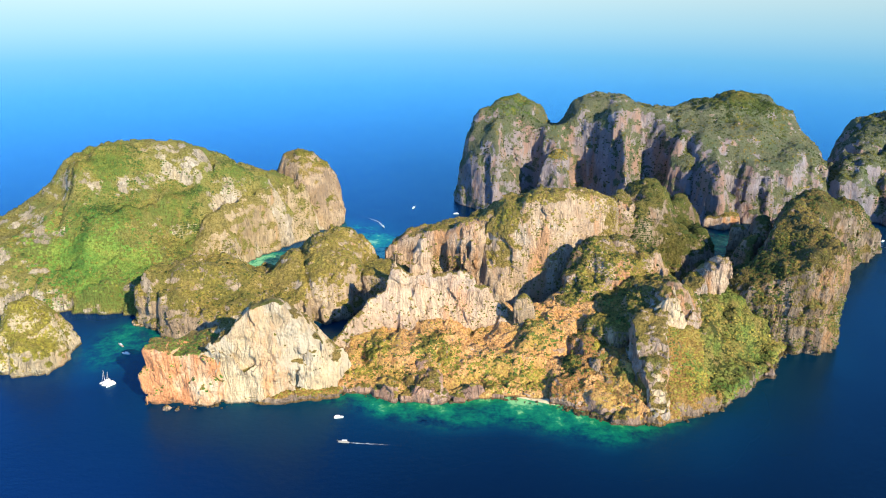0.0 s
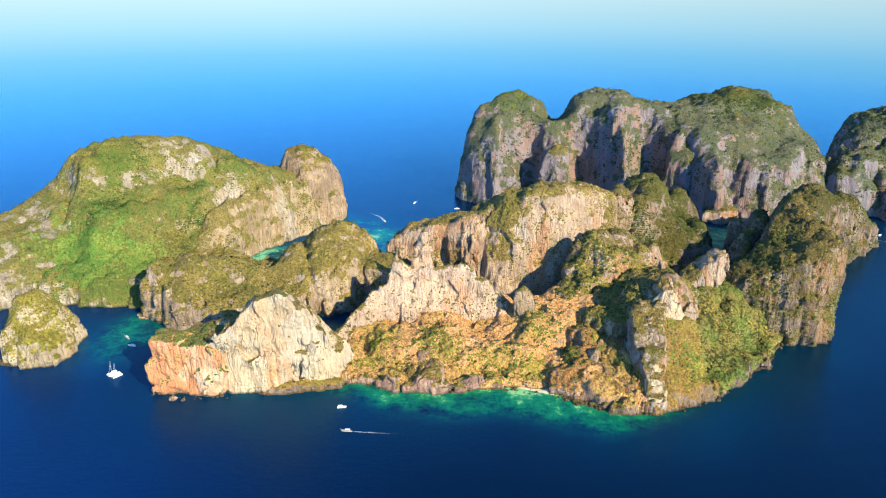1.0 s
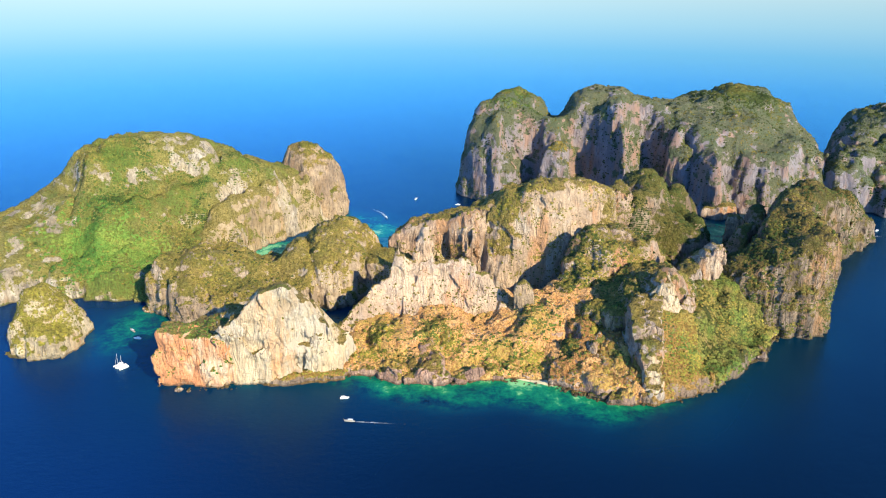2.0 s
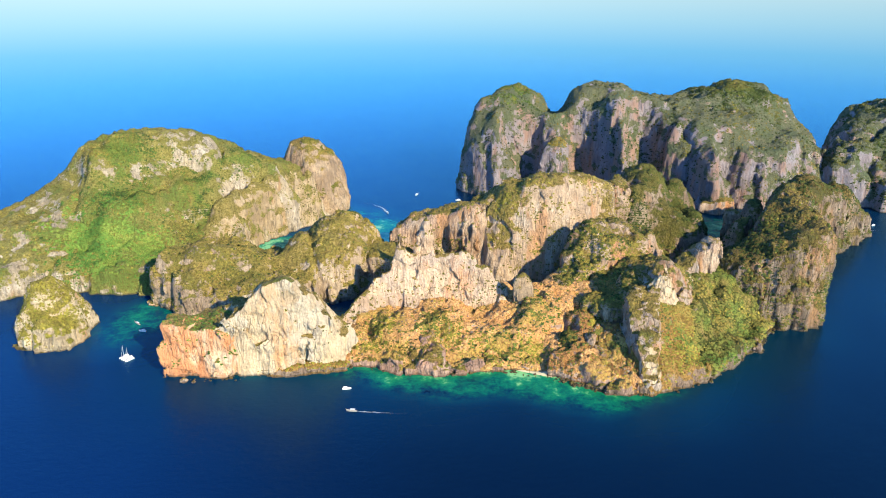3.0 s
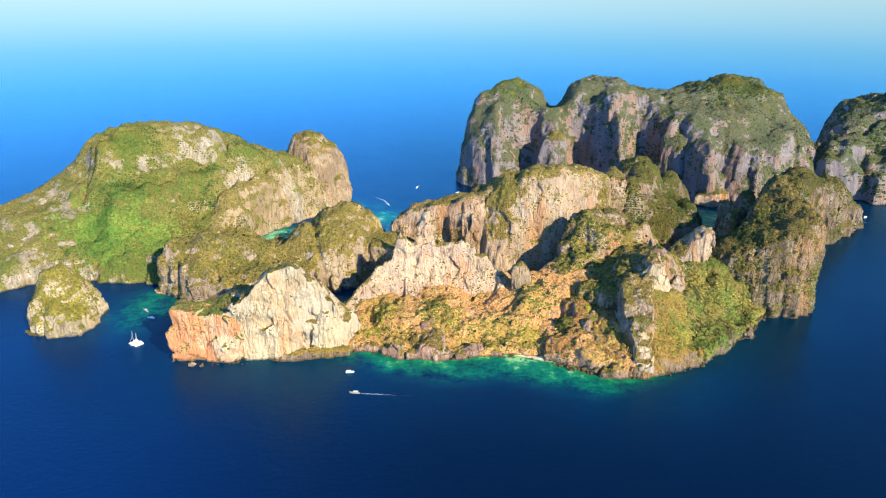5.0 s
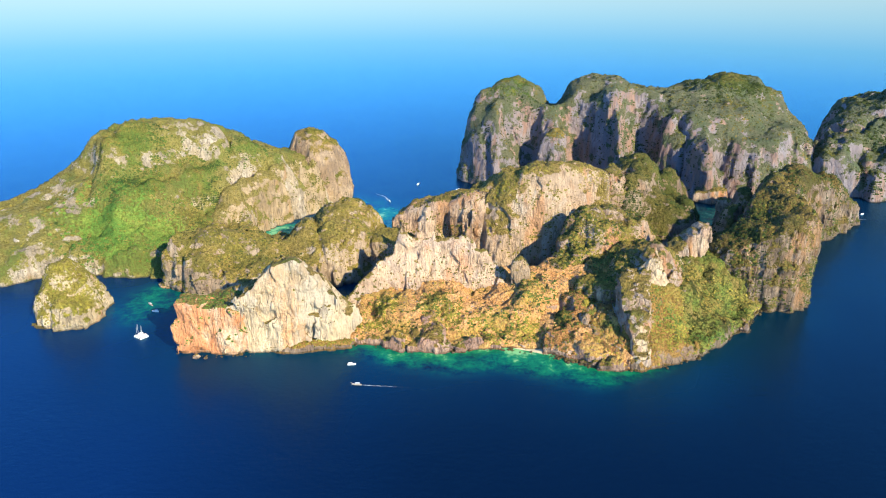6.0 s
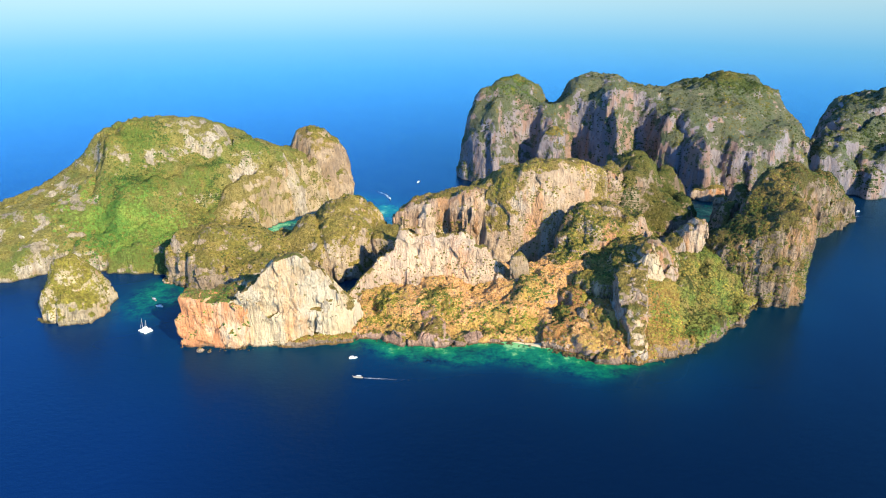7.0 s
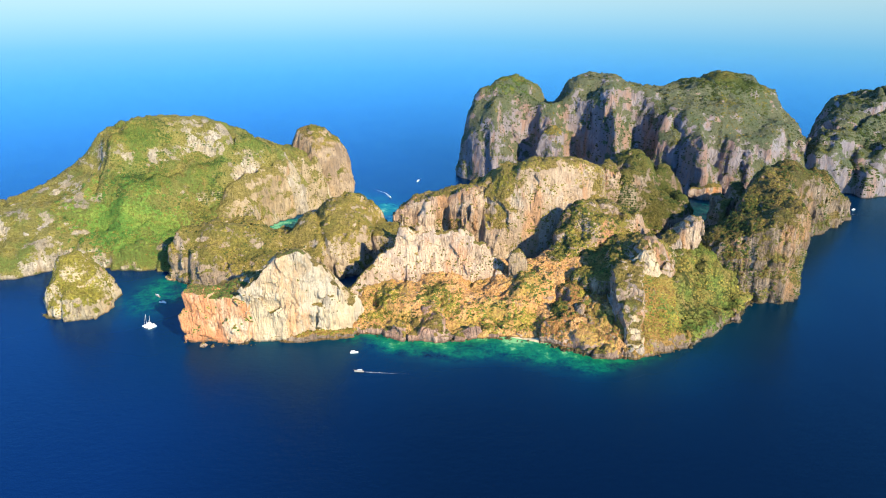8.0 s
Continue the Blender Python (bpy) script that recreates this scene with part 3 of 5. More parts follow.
def build_sea():
    xs = np.concatenate([[-30000, -9000, -4000, -2000, -1200], np.arange(-760, 1000, 9), [1300, 2000, 4000, 9000, 30000]])
    ys = np.concatenate([[-9000, -2500, -800, -200, 150], np.arange(330, 1500, 9), [1800, 2200, 2700, 3300, 4000, 5000, 9000, 30000]])
    X, Y = np.meshgrid(xs, ys, indexing="ij")
    # far right is raised in place of brighter sky reflection, not depth
    shoal_glare = 0.13 * np.clip((Y - 560) / 150, 0, 1) * np.clip(X / 300, 0, 1)
    # blue fades right and near, painting the sea's uneven sky reflection
    clear = np.interp(X, [-600, -250, 0, 400], [1.0, 0.9, 0.3, 0.06]) * (1 - 0.55 * np.clip((X + 250) / 250, 0, 1) * np.clip((570 - Y) / 150, 0, 1))
    wx = X + 14 * vnoise(X / 38, Y / 38, 0 * X + 2) + 7 * vnoise(X / 14, Y / 14, 0 * X + 8)
    wy = Y + 12 * vnoise(X / 38, Y / 38, 0 * X + 5) + 6 * vnoise(X / 14, Y / 14, 0 * X + 11)
    for cx, cy, rx, ry, s in SHOALS:
        shoal_glare = np.maximum(shoal_glare, s * np.exp(-(((wx - cx) / rx) ** 2 + ((wy - cy) / ry) ** 2) ** 1.3))
    off = np.clip(-outline_distance(COAST, X + 0.35 * (wx - X), Y + 0.35 * (wy - Y)), 0, 900)
    # cut along the shore, painting in the cliffs' dark reflection
    clear = clear * (1 - 0.6 * np.exp(-(off / 100) ** 2))
    reach = np.interp(X, [-240, -120, -60, 20, 110, 160, 200, 260, 340, 420], [10, 16, 40, 52, 50, 38, 24, 14, 14, 8])
    level = np.interp(X, [-240, -120, -70, 0, 60, 120, 170, 230, 300], [0.20, 0.38, 0.66, 0.73, 0.77, 0.78, 0.66, 0.28, 0.16])
    shoal_glare = np.maximum(shoal_glare, level * (1 + 0.25 * np.exp(-off / 5)) * np.exp(-(off / reach) ** 3) * (Y < 700))
    shoal_glare = np.maximum(shoal_glare, np.interp(X, [-300, -120, 350, 480], [0.13, 0.25, 0.23, 0.12]) * np.exp(-(off / 85) ** 2))
    verts = np.stack([X.ravel(), Y.ravel(), 0 * X.ravel()], 1)
    i = np.arange(X.size).reshape(X.shape)
    quads = np.stack([i[:-1, :-1], i[1:, :-1], i[1:, 1:], i[:-1, 1:]], -1).reshape(-1, 4)
    me = mesh_from("sea", verts, quads, WATER)
    level = me.attributes.new("shoal_glare", "FLOAT", "POINT")
    level.data.foreach_set("value", shoal_glare.ravel().astype(np.float32))
    level = me.attributes.new("clear", "FLOAT", "POINT")
    level.data.foreach_set("value", clear.ravel().astype(np.float32))
    return tagged(new("water", me), "deep blue sea with turquoise shallows along the shore", "sea", kind="structure")


build_sea()


# ---- the islands ----
def island(name, x, y, label, category="island"):
    base = new(name)
    base.location = (x, y, 0)
    return tagged(base, label, category)


MAIN = island("limestone_island", 150, 700, "rugged limestone island with pale cliffs, dry grass and scrub")
WOODED = island("wooded_island", -420, 900, "domed limestone island overgrown with bright green scrub")
ISLET = island("rock_islet", -415, 640, "small pale rock islet with yellow-green scrub on top", "islet")
FAR = island("far_headland", 380, 1250, "tall grey limestone massif with sheer shaded cliffs", "headland")
FAR_EAST = island("far_ridge", 800, 1200, "hazy grey wooded limestone ridge beyond the bay", "headland")

FORMS = []  # name, parent, massif, cell, material, leaf material, clumps, clump size, label, flatness, more leaves, bare places


def form(name, parent, cell, material, leaf, clumps, size, label, poly, crests, flat=0.42, extra=(), bare=(), **shape):
    FORMS.append((name, parent, Massif(poly, crests, seed=0.37 * (sum(map(ord, name)) % 97), **shape), cell, material, leaf, clumps, size, label, flat, extra, bare))


# the near shore
form("rust_buttress", MAIN, 1.2, ROCK_RUST, LEAF_BRIGHT, 1100, 1.1, "rust-orange end of the cliff with a grassy top",
     [(-264, 556), (-240, 549), (-200, 552), (-192, 570), (-196, 615), (-242, 625), (-262, 600)],
     [(-256, 560, 59), (-236, 562, 54), (-215, 572, 49), (-250, 610, 43), (-212, 600, 50)],
     batter=0.02, round_=4, lump=2.5, flute=1.6, top=1.6, soft=8, warp=3, gully=2, flat=0.65)
form("sea_cliff", MAIN, 1.2, ROCK_WHITE, LEAF_GREEN, 300, 1.2, "cream cliff with rust-red stains",
     [(-222, 550), (-175, 558), (-129, 565), (-93, 573), (-88, 600), (-120, 612), (-165, 612), (-200, 620), (-222, 606)],
     [(-215, 570, 50), (-199, 600, 54), (-190, 564, 66), (-180, 564, 82), (-167, 567, 93), (-147, 568, 98), (-129, 570, 85), (-111, 575, 55), (-95, 582, 28)],
     batter=0.05, round_=4, lump=4, flute=2.6, top=2.2, soft=7, warp=3, gully=2.5, grain=0.85, block=19)
form("rock_shelf", MAIN, 1.6, ROCK_TAN, LEAF_YELLOW, 500, 1.0, "low scrubby rock shelf",
     [(-172, 553), (-130, 559), (-93, 567), (-88, 580), (-130, 572), (-172, 563)], [(-165, 558, 8), (-130, 564, 10), (-95, 572, 9)],
     batter=0.3, round_=4, lump=2, flute=1.5, top=1.5, soft=8, warp=3, gully=1)
form("grass_slope", MAIN, 1.8, ROCK_DRY, LEAF_TAN, 1400, 0.9, "slope of dry orange grass and yellow shrubs",
     [(-104, 573), (-72, 577), (-44, 562), (-7, 560), (30, 563), (69, 566), (97, 558), (126, 542), (158, 526), (187, 522), (219, 530), (236, 600), (215, 690), (120, 715), (60, 705), (-30, 700), (-98, 655)],
     [(-85, 582, 7), (-44, 570, 9), (30, 571, 9), (97, 566, 7), (158, 536, 9), (190, 530, 10), (-85, 600, 19), (-42, 620, 24), (-43, 645, 29), (-2, 660, 29), (44, 650, 19), (72, 632, 22),
      (125, 602, 20), (133, 662, 39), (178, 577, 30), (168, 547, 16), (150, 566, 17), (140, 553, 9), (160, 572, 23), (170, 592, 32), (184, 555, 20), (140, 580, 20), (205, 660, 46), (60, 700, 32), (92, 645, 46), (116, 650, 46), (72, 642, 34), (-95, 640, 24), (150, 700, 45)],
     batter=0.15, round_=7, lump=3, flute=2, top=3.4, soft=15, warp=5, gully=4, grain=0.6, extra=((LEAF_BARE, 1200, 1.0, 0.9), (LEAF_GREEN, 450, 1.2, 1.1), (LEAF_YELLOW, 700, 1.1, 1.1), (LEAF_YELLOW, 700, 1.3, 0.4, -60, 620, 24, 16), (LEAF_LUSH, 500, 1.4, 0.4, -16, 618, 26, 14), (LEAF_YELLOW, 450, 1.3, 0.4, 90, 585, 12, 16), (LEAF_LUSH, 500, 1.5, 0.4, 100, 630, 34, 18), (LEAF_YELLOW, 450, 1.3, 0.4, 8, 605, 20, 16), (LEAF_GREEN, 450, 1.5, 0.3, -4, 630, 26, 14), (LEAF_YELLOW, 400, 1.2, 0.4, -76, 598, 16, 16), (LEAF_GREEN, 420, 1.3, 0.4, -40, 580, 12, 18), (LEAF_LUSH, 300, 1.5, 0.5, 62, 590, 14, 22), (LEAF_YELLOW, 350, 1.3, 0.4, 45, 580, 12, 18)))
form("pink_cliff", MAIN, 1.35, ROCK_PINK, LEAF_GREEN, 1100, 1.1, "bare pinkish cliff above the grass",
     [(-106, 632), (-84, 648), (-60, 664), (-40, 660), (0, 668), (40, 665), (75, 655), (87, 668), (82, 690), (40, 704), (-20, 706), (-55, 704), (-85, 680), (-110, 650)],
     [(-100, 642, 29), (-82, 662, 43), (-68, 680, 69), (-50, 688, 88), (-33, 688, 84), (-3, 688, 91), (15, 688, 94), (33, 688, 83), (52, 688, 66), (73, 680, 51), (80, 670, 36)],
     batter=0.26, round_=7, lump=4, flute=2.0, top=2.2, soft=7, warp=4, gully=2.5, grain=0.8, block=17)
form("boulder_pinnacle", MAIN, 1.5, ROCK_BUFF, LEAF_GREEN, 320, 1.0, "small rounded rock pinnacle",
     [(78, 654), (88, 648), (100, 651), (104, 664), (92, 674), (79, 668)], [(90, 660, 67), (84, 662, 60), (97, 662, 60)], batter=0.06, round_=4, lump=1.5, flute=2.0, top=1.8, soft=5, warp=2, gully=0.5, dome=9, lip=0.72, grain=0.8)
form("tree_knoll", MAIN, 1.9, ROCK_CRAG, LEAF_OLIVE, 5600, 1.4, "wooded knoll with a bare rock front",
     [(112, 690), (130, 674), (165, 674), (200, 690), (250, 715), (278, 745), (268, 790), (200, 805), (160, 788), (138, 742), (120, 715)],
     [(150, 735, 66), (160, 745, 88), (180, 752, 96), (212, 760, 92), (243, 750, 82), (264, 750, 61), (195, 722, 84), (168, 697, 56), (120, 698, 46), (140, 700, 50), (220, 790, 80)],
     batter=0.14, round_=12, lump=7, flute=3.5, top=3, soft=10, gully=7, extra=((LEAF_DARK, 1800, 1.8, 0.4), (LEAF_YELLOW, 600, 1.3, 0.6), (LEAF_BARE, 700, 1.2, 0.3)), dome=28, lip=0.6, flat=0.12, grain=1.3)
form("green_slope", MAIN, 1.8, ROCK_SCRUB, LEAF_LUSH, 5200, 1.5, "steep slope thick with green bushes",
     [(240, 556), (265, 550), (285, 568), (306, 590), (331, 603), (346, 630), (361, 651), (380, 664), (365, 700), (300, 710), (255, 695), (236, 640)],
     [(260, 622, 57), (268, 650, 69), (291, 622, 33), (281, 592, 21), (299, 648, 51), (289, 665, 61), (305, 676, 59), (344, 668, 37), (333, 690, 53), (325, 705, 60), (371, 670, 7), (325, 622, 8), (258, 578, 33), (266, 566, 14),
      (253, 602, 57), (314, 608, 8), (353, 650, 10), (300, 700, 61), (255, 560, 10), (270, 690, 62)],
     batter=0.12, round_=7, lump=2.5, flute=2, top=2.4, soft=12, warp=4, gully=3, grain=0.5, extra=((LEAF_YELLOW, 500, 1.3, 0.9), (LEAF_GREEN, 1600, 1.4, 0.7), (LEAF_LUSH, 2000, 1.7, 0.7), (LEAF_DARK, 2000, 1.6, 0.8), (LEAF_LUSH, 350, 1.7, 0.7, 330, 640, 30, 30)))
form("tan_slope", MAIN, 1.6, ROCK_TAN, LEAF_YELLOW, 900, 1.1, "tan slope of dry grass beside the rock fin",
     [(186, 526), (196, 519), (219, 529), (252, 542), (268, 558), (274, 600), (264, 625), (205, 625), (190, 602), (184, 560)],
     [(200, 530, 8), (210, 546, 29), (212, 562, 40), (214, 582, 56), (214, 600, 68), (220, 602, 62), (218, 548, 23), (225, 538, 10), (240, 580, 37), (247, 604, 64), (250, 558, 13), (268, 570, 8), (261, 584, 24), (268, 602, 36), (228, 565, 32), (232, 612, 62), (218, 591, 60), (232, 592, 57)],
     batter=0.1, round_=6, lump=2, flute=1.8, top=2.2, soft=12, warp=3, gully=2, grain=0.5, extra=((LEAF_GREEN, 1100, 1.2, 0.6), (LEAF_LUSH, 1100, 1.5, 0.3, 262, 590, 40, 28), (LEAF_YELLOW, 400, 1.3, 0.4, 240, 556, 18, 16), (LEAF_GREEN, 700, 1.3, 0.2, 240, 602, 60, 20), (LEAF_DARK, 500, 1.3, 0.8)))
form("rock_fin", MAIN, 1.2, ROCK_CRAG, LEAF_GREEN, 350, 0.9, "narrow rock fin running down to the water",
     [(190, 521), (202, 521), (206, 545), (214, 575), (226, 603), (205, 618), (186, 606), (182, 582), (185, 560), (188, 542)],
     [(188, 594, 66), (197, 602, 70), (214, 604, 74), (206, 586, 65), (188, 580, 58), (210, 580, 60), (192, 562, 45), (203, 562, 46), (195, 548, 34), (203, 545, 32), (196, 536, 23), (196, 526, 11)],
     batter=0.03, round_=3, lump=2, flute=2.2, top=2.4, soft=6, warp=2, gully=1, grain=0.6, block=9)
form("pale_slab", MAIN, 1.1, ROCK_WHITE, LEAF_GREEN, 10, 0.8, "bare white slab at the foot of the fin",
     [(188, 526), (197, 521), (205, 530), (205, 554), (197, 561), (189, 548)], [(193, 530, 14), (197, 540, 27), (198, 552, 37)],
     batter=0.05, round_=4, lump=1.5, flute=1.0, top=1.0, soft=5, warp=2, gully=0, grain=0.2, block=8)
form("brown_crag", MAIN, 1.8, ROCK_RUSSET, LEAF_GREEN, 700, 1.2, "rough outcrop among dry grass",
     [(116, 640), (136, 600), (150, 580), (166, 590), (182, 612), (176, 640), (150, 660)], [(150, 590, 24), (164, 610, 33), (150, 620, 36), (136, 630, 36), (168, 632, 40)], batter=0.35, round_=7, lump=3, flute=2.5, top=3, soft=8, warp=4, gully=3, grain=0.6,
     extra=((LEAF_YELLOW, 300, 1.1, 0.8),))
form("russet_slope", MAIN, 1.6, ROCK_RUSSET, LEAF_GREEN, 500, 1.1, "reddish grass slope broken by rock and bushes",
     [(104, 556), (126, 541), (158, 525), (190, 522), (190, 560), (184, 602), (150, 612), (120, 606), (108, 580)],
     [(112, 562, 8), (126, 552, 8), (158, 536, 10), (184, 530, 11), (168, 547, 18), (150, 566, 19), (140, 553, 11), (160, 572, 25), (170, 592, 34), (184, 555, 22), (178, 577, 32), (140, 580, 22), (125, 602, 22), (120, 575, 14)],
     batter=0.15, round_=5, lump=3, flute=2, top=3.2, soft=10, warp=4, gully=3, grain=0.8, block=10, extra=((LEAF_YELLOW, 400, 1.1, 0.9), (LEAF_BARE, 400, 1.1, 0.8), (LEAF_LUSH, 350, 1.4, 0.3, 174, 586, 32, 12), (LEAF_DARK, 350, 1.3, 0.3, 128, 590, 22, 12)))
form("pale_outcrop", MAIN, 1.4, ROCK_STONE, LEAF_GREEN, 60, 1.0, "small pale outcrop in the grass",
     [(142, 578), (152, 573), (160, 582), (158, 596), (146, 598), (140, 590)], [(147, 585, 26), (154, 586, 31)], batter=0.15, round_=4, lump=2, flute=2, top=1.6, soft=5, warp=2, gully=0.5, grain=0.6)
form("shore_ledge", MAIN, 1.3, ROCK_LEDGE, LEAF_GREEN, 160, 0.9, "dark broken rock ledge along the waterline",
     [(104, 553), (126, 538), (158, 522), (196, 517), (219, 526), (262, 546), (306, 588), (331, 599), (348, 626), (341, 636), (318, 612), (294, 590), (258, 558), (217, 538), (188, 531), (160, 535), (130, 551), (108, 564)],
     [(112, 556, 3), (124, 548, 6), (140, 541, 3), (158, 531, 6), (176, 527, 3), (192, 525, 5), (215, 532, 2), (236, 543, 4), (262, 554, 2), (290, 582, 3), (310, 600, 2), (332, 610, 10), (344, 628, 6)], batter=0.5, round_=2, lump=4, flute=2, top=3.5, soft=5, warp=4, gully=3, grain=1.6, block=8)
form("foreshore_ledge", MAIN, 1.3, ROCK_SHORE, LEAF_YELLOW, 200, 0.9, "brown rock ledge below the dry grass",
     [(-104, 569), (-72, 573), (-44, 559), (-7, 556), (30, 560), (62, 563), (60, 573), (30, 571), (-7, 568), (-44, 571), (-72, 586), (-102, 582)],
     [(-92, 577, 4), (-76, 579, 7), (-60, 573, 4), (-44, 565, 11), (-28, 562, 7), (-12, 561, 15), (4, 563, 9), (18, 565, 4), (34, 566, 8), (52, 567, 3)], batter=0.4, round_=3, lump=4, flute=3, top=4, soft=5, warp=4, gully=3, grain=1.0)
form("rock_rib", MAIN, 1.4, ROCK_SHORE, LEAF_YELLOW, 60, 1.0, "bare brown rib dividing the grass slope",
     [(-36, 557), (-12, 553), (12, 559), (6, 584), (-4, 612), (-16, 612), (-26, 584)], [(-12, 562, 14), (-12, 582, 18), (-10, 602, 23), (-28, 563, 8), (4, 564, 8)], batter=0.2, round_=5, lump=1.5, flute=2.5, top=2.4, soft=7, warp=4, gully=2, grain=0.6)
form("wooded_gully", MAIN, 1.9, ROCK_BUFF, LEAF_GREEN, 2200, 1.3, "dark trees filling a steep gully",
     [(150, 632), (176, 604), (205, 608), (236, 640), (266, 690), (240, 725), (165, 700), (148, 665)],
     [(172, 640, 48), (202, 640, 68), (214, 640, 75), (238, 668, 74), (180, 614, 48), (188, 680, 54), (228, 700, 66), (200, 612, 68), (160, 660, 44)],
     batter=0.12, round_=8, lump=3, flute=2, top=3.2, soft=8, gully=3, warp=3, extra=((LEAF_DARK, 450, 1.7, 0.9), (LEAF_YELLOW, 500, 1.2, 0.9), (LEAF_LUSH, 700, 1.5, 0.6)))
form("broken_crag", MAIN, 1.4, ROCK_CRAG, LEAF_GREEN, 900, 1.3, "broken brown crag with a bushy top",
     [(176, 598), (215, 567), (258, 572), (292, 610), (302, 660), (266, 700), (205, 700), (172, 650)],
     [(229, 617, 99), (221, 612, 92), (236, 613, 90), (212, 640, 78), (242, 640, 84), (266, 650, 74), (200, 610, 66), (255, 612, 64), (250, 672, 72)],
     batter=0.5, round_=4, lump=2.5, flute=2.4, top=1.6, soft=5, warp=2, gully=2, grain=0.9, flat=0.45, extra=((LEAF_DARK, 260, 1.6, 0.8),))
form("white_face", MAIN, 1.1, ROCK_WHITE, LEAF_GREEN, 20, 1.0, "bare white rock face",
     [(174, 605), (198, 575), (224, 566), (250, 575), (270, 607), (252, 643), (198, 645)], [(224, 611, 104), (212, 607, 100), (238, 609, 98), (224, 597, 98)],
     batter=0.42, round_=3, lump=2, flute=1.8, top=2, soft=4, warp=3, gully=1, grain=0.6, flat=0.7)
form("rock_spire", MAIN, 1.1, ROCK_STONE, LEAF_GREEN, 40, 0.9, "pale square-topped rock spire",
     [(274, 672), (283, 665), (302, 666), (305, 682), (290, 692), (275, 688)], [(276, 678, 76), (281, 678, 84), (288, 679, 93), (298, 680, 100)], batter=0.02, round_=2, lump=1.5, flute=3.2, top=1.8, soft=3.5, warp=1.5, gully=1, grain=0.6)
form("spire_shoulder", MAIN, 1.4, ROCK_CRAG, LEAF_GREEN, 260, 1.1, "broken shoulder below the spire",
     [(252, 650), (268, 644), (284, 652), (290, 672), (284, 694), (262, 692), (250, 672)], [(260, 656, 74), (272, 662, 78), (276, 682, 80), (262, 680, 76)], batter=0.1, round_=4, lump=2, flute=2.4, top=2.2, soft=6, warp=2, gully=1.5, grain=0.8)
form("east_cliff", MAIN, 1.8, ROCK_GREY, LEAF_GREEN, 5200, 1.15, "streaked grey sea cliff with bushes on top",
     [(366, 655), (404, 650), (432, 668), (438, 690), (441, 740), (450, 790), (455, 832), (440, 845), (412, 815), (380, 764), (346, 720), (300, 698), (312, 680), (330, 672)],
     [(308, 692, 64), (326, 695, 74), (352, 698, 93), (382, 742, 107), (404, 785, 114), (436, 820, 117), (434, 790, 121), (428, 750, 120), (422, 720, 120), (416, 692, 115), (372, 692, 94), (402, 686, 106), (335, 694, 78)],
     batter=0.08, round_=10, lump=3, flute=4, top=3, soft=10, gully=1.5, flat=-0.12, extra=((LEAF_DARK, 3600, 1.5, 0.4),), dome=20, lip=0.82, grain=0.6)
# the middle ground
form("ridge_block", MAIN, 2.1, ROCK_OLIVE, LEAF_OLIVE, 5600, 1.3, "olive scrub ridge with a steep brown face",
     [(-345, 722), (-318, 700), (-293, 687), (-240, 672), (-180, 682), (-140, 717), (-105, 738), (-80, 775), (-70, 830), (-95, 870), (-150, 868), (-220, 838), (-290, 800), (-340, 765)],
     [(-328, 735, 64), (-287, 745, 69), (-248, 765, 65), (-208, 785, 44), (-168, 795, 64), (-142, 810, 83), (-121, 815, 87), (-101, 815, 68), (-85, 805, 47), (-240, 692, 34), (-190, 705, 34), (-300, 700, 46), (-165, 850, 32), (-212, 815, 38)],
     batter=0.16, round_=10, lump=6, flute=3, top=3, soft=12, gully=5, flat=0.15, grain=1.3, extra=((LEAF_YELLOW, 1000, 1.2, 0.6), (LEAF_DARK, 1300, 1.3, 0.6), (LEAF_BARE, 1600, 1.2, 0.4)), dome=35, lip=0.6)
form("cove_saddle", MAIN, 2.0, ROCK_OLIVE, LEAF_OLIVE, 1100, 1.2, "low scrubby saddle closing the cove",
     [(-98, 768), (-72, 742), (-54, 706), (-20, 706), (-25, 760), (-45, 815), (-90, 825)], [(-86, 790, 46), (-62, 760, 48), (-46, 725, 50), (-40, 780, 52)],
     batter=0.12, round_=8, lump=3, flute=2, top=2, soft=10, warp=3, gully=1, flat=0.1, extra=((LEAF_GREEN, 400, 1.3, 0.4),))
form("fluted_wall", MAIN, 2.0, ROCK_STONE, LEAF_OLIVE, 1800, 1.4, "dark fluted rock wall",
     [(-64, 826), (-40, 817), (0, 808), (40, 790), (60, 800), (60, 850), (0, 870), (-62, 850)],
     [(-58, 832, 60), (-30, 836, 72), (-10, 838, 79), (4, 820, 86), (44, 805, 97), (40, 850, 87)],
     batter=0.04, round_=6, lump=2, flute=4, top=2, soft=12, warp=3, gully=2, flat=0.3, dome=14, lip=0.85)
form("pale_wall", MAIN, 1.9, ROCK_CREAM, LEAF_OLIVE, 2600, 1.4, "broad pale buff cliff with olive top",
     [(48, 792), (70, 774), (110, 764), (150, 770), (190, 790), (222, 800), (242, 830), (230, 862), (150, 872), (80, 862), (45, 830)],
     [(50, 812, 90), (62, 806, 100), (72, 808, 112), (86, 810, 124), (125, 806, 136), (143, 801, 137), (180, 806, 133), (213, 815, 126), (85, 840, 125), (150, 840, 130), (220, 850, 115)],
     batter=0.14, round_=10, lump=2.5, flute=1.5, top=2.5, soft=14, warp=4, gully=1.2, grain=0.6, flat=0.05, extra=((LEAF_YELLOW, 900, 1.2, 0.2, 72, 790, 90, 40), (LEAF_BARE, 900, 1.2, 0.3), (LEAF_BARE, 700, 1.2, -0.3, 225, 810, 90, 30)), dome=36, lip=0.7)
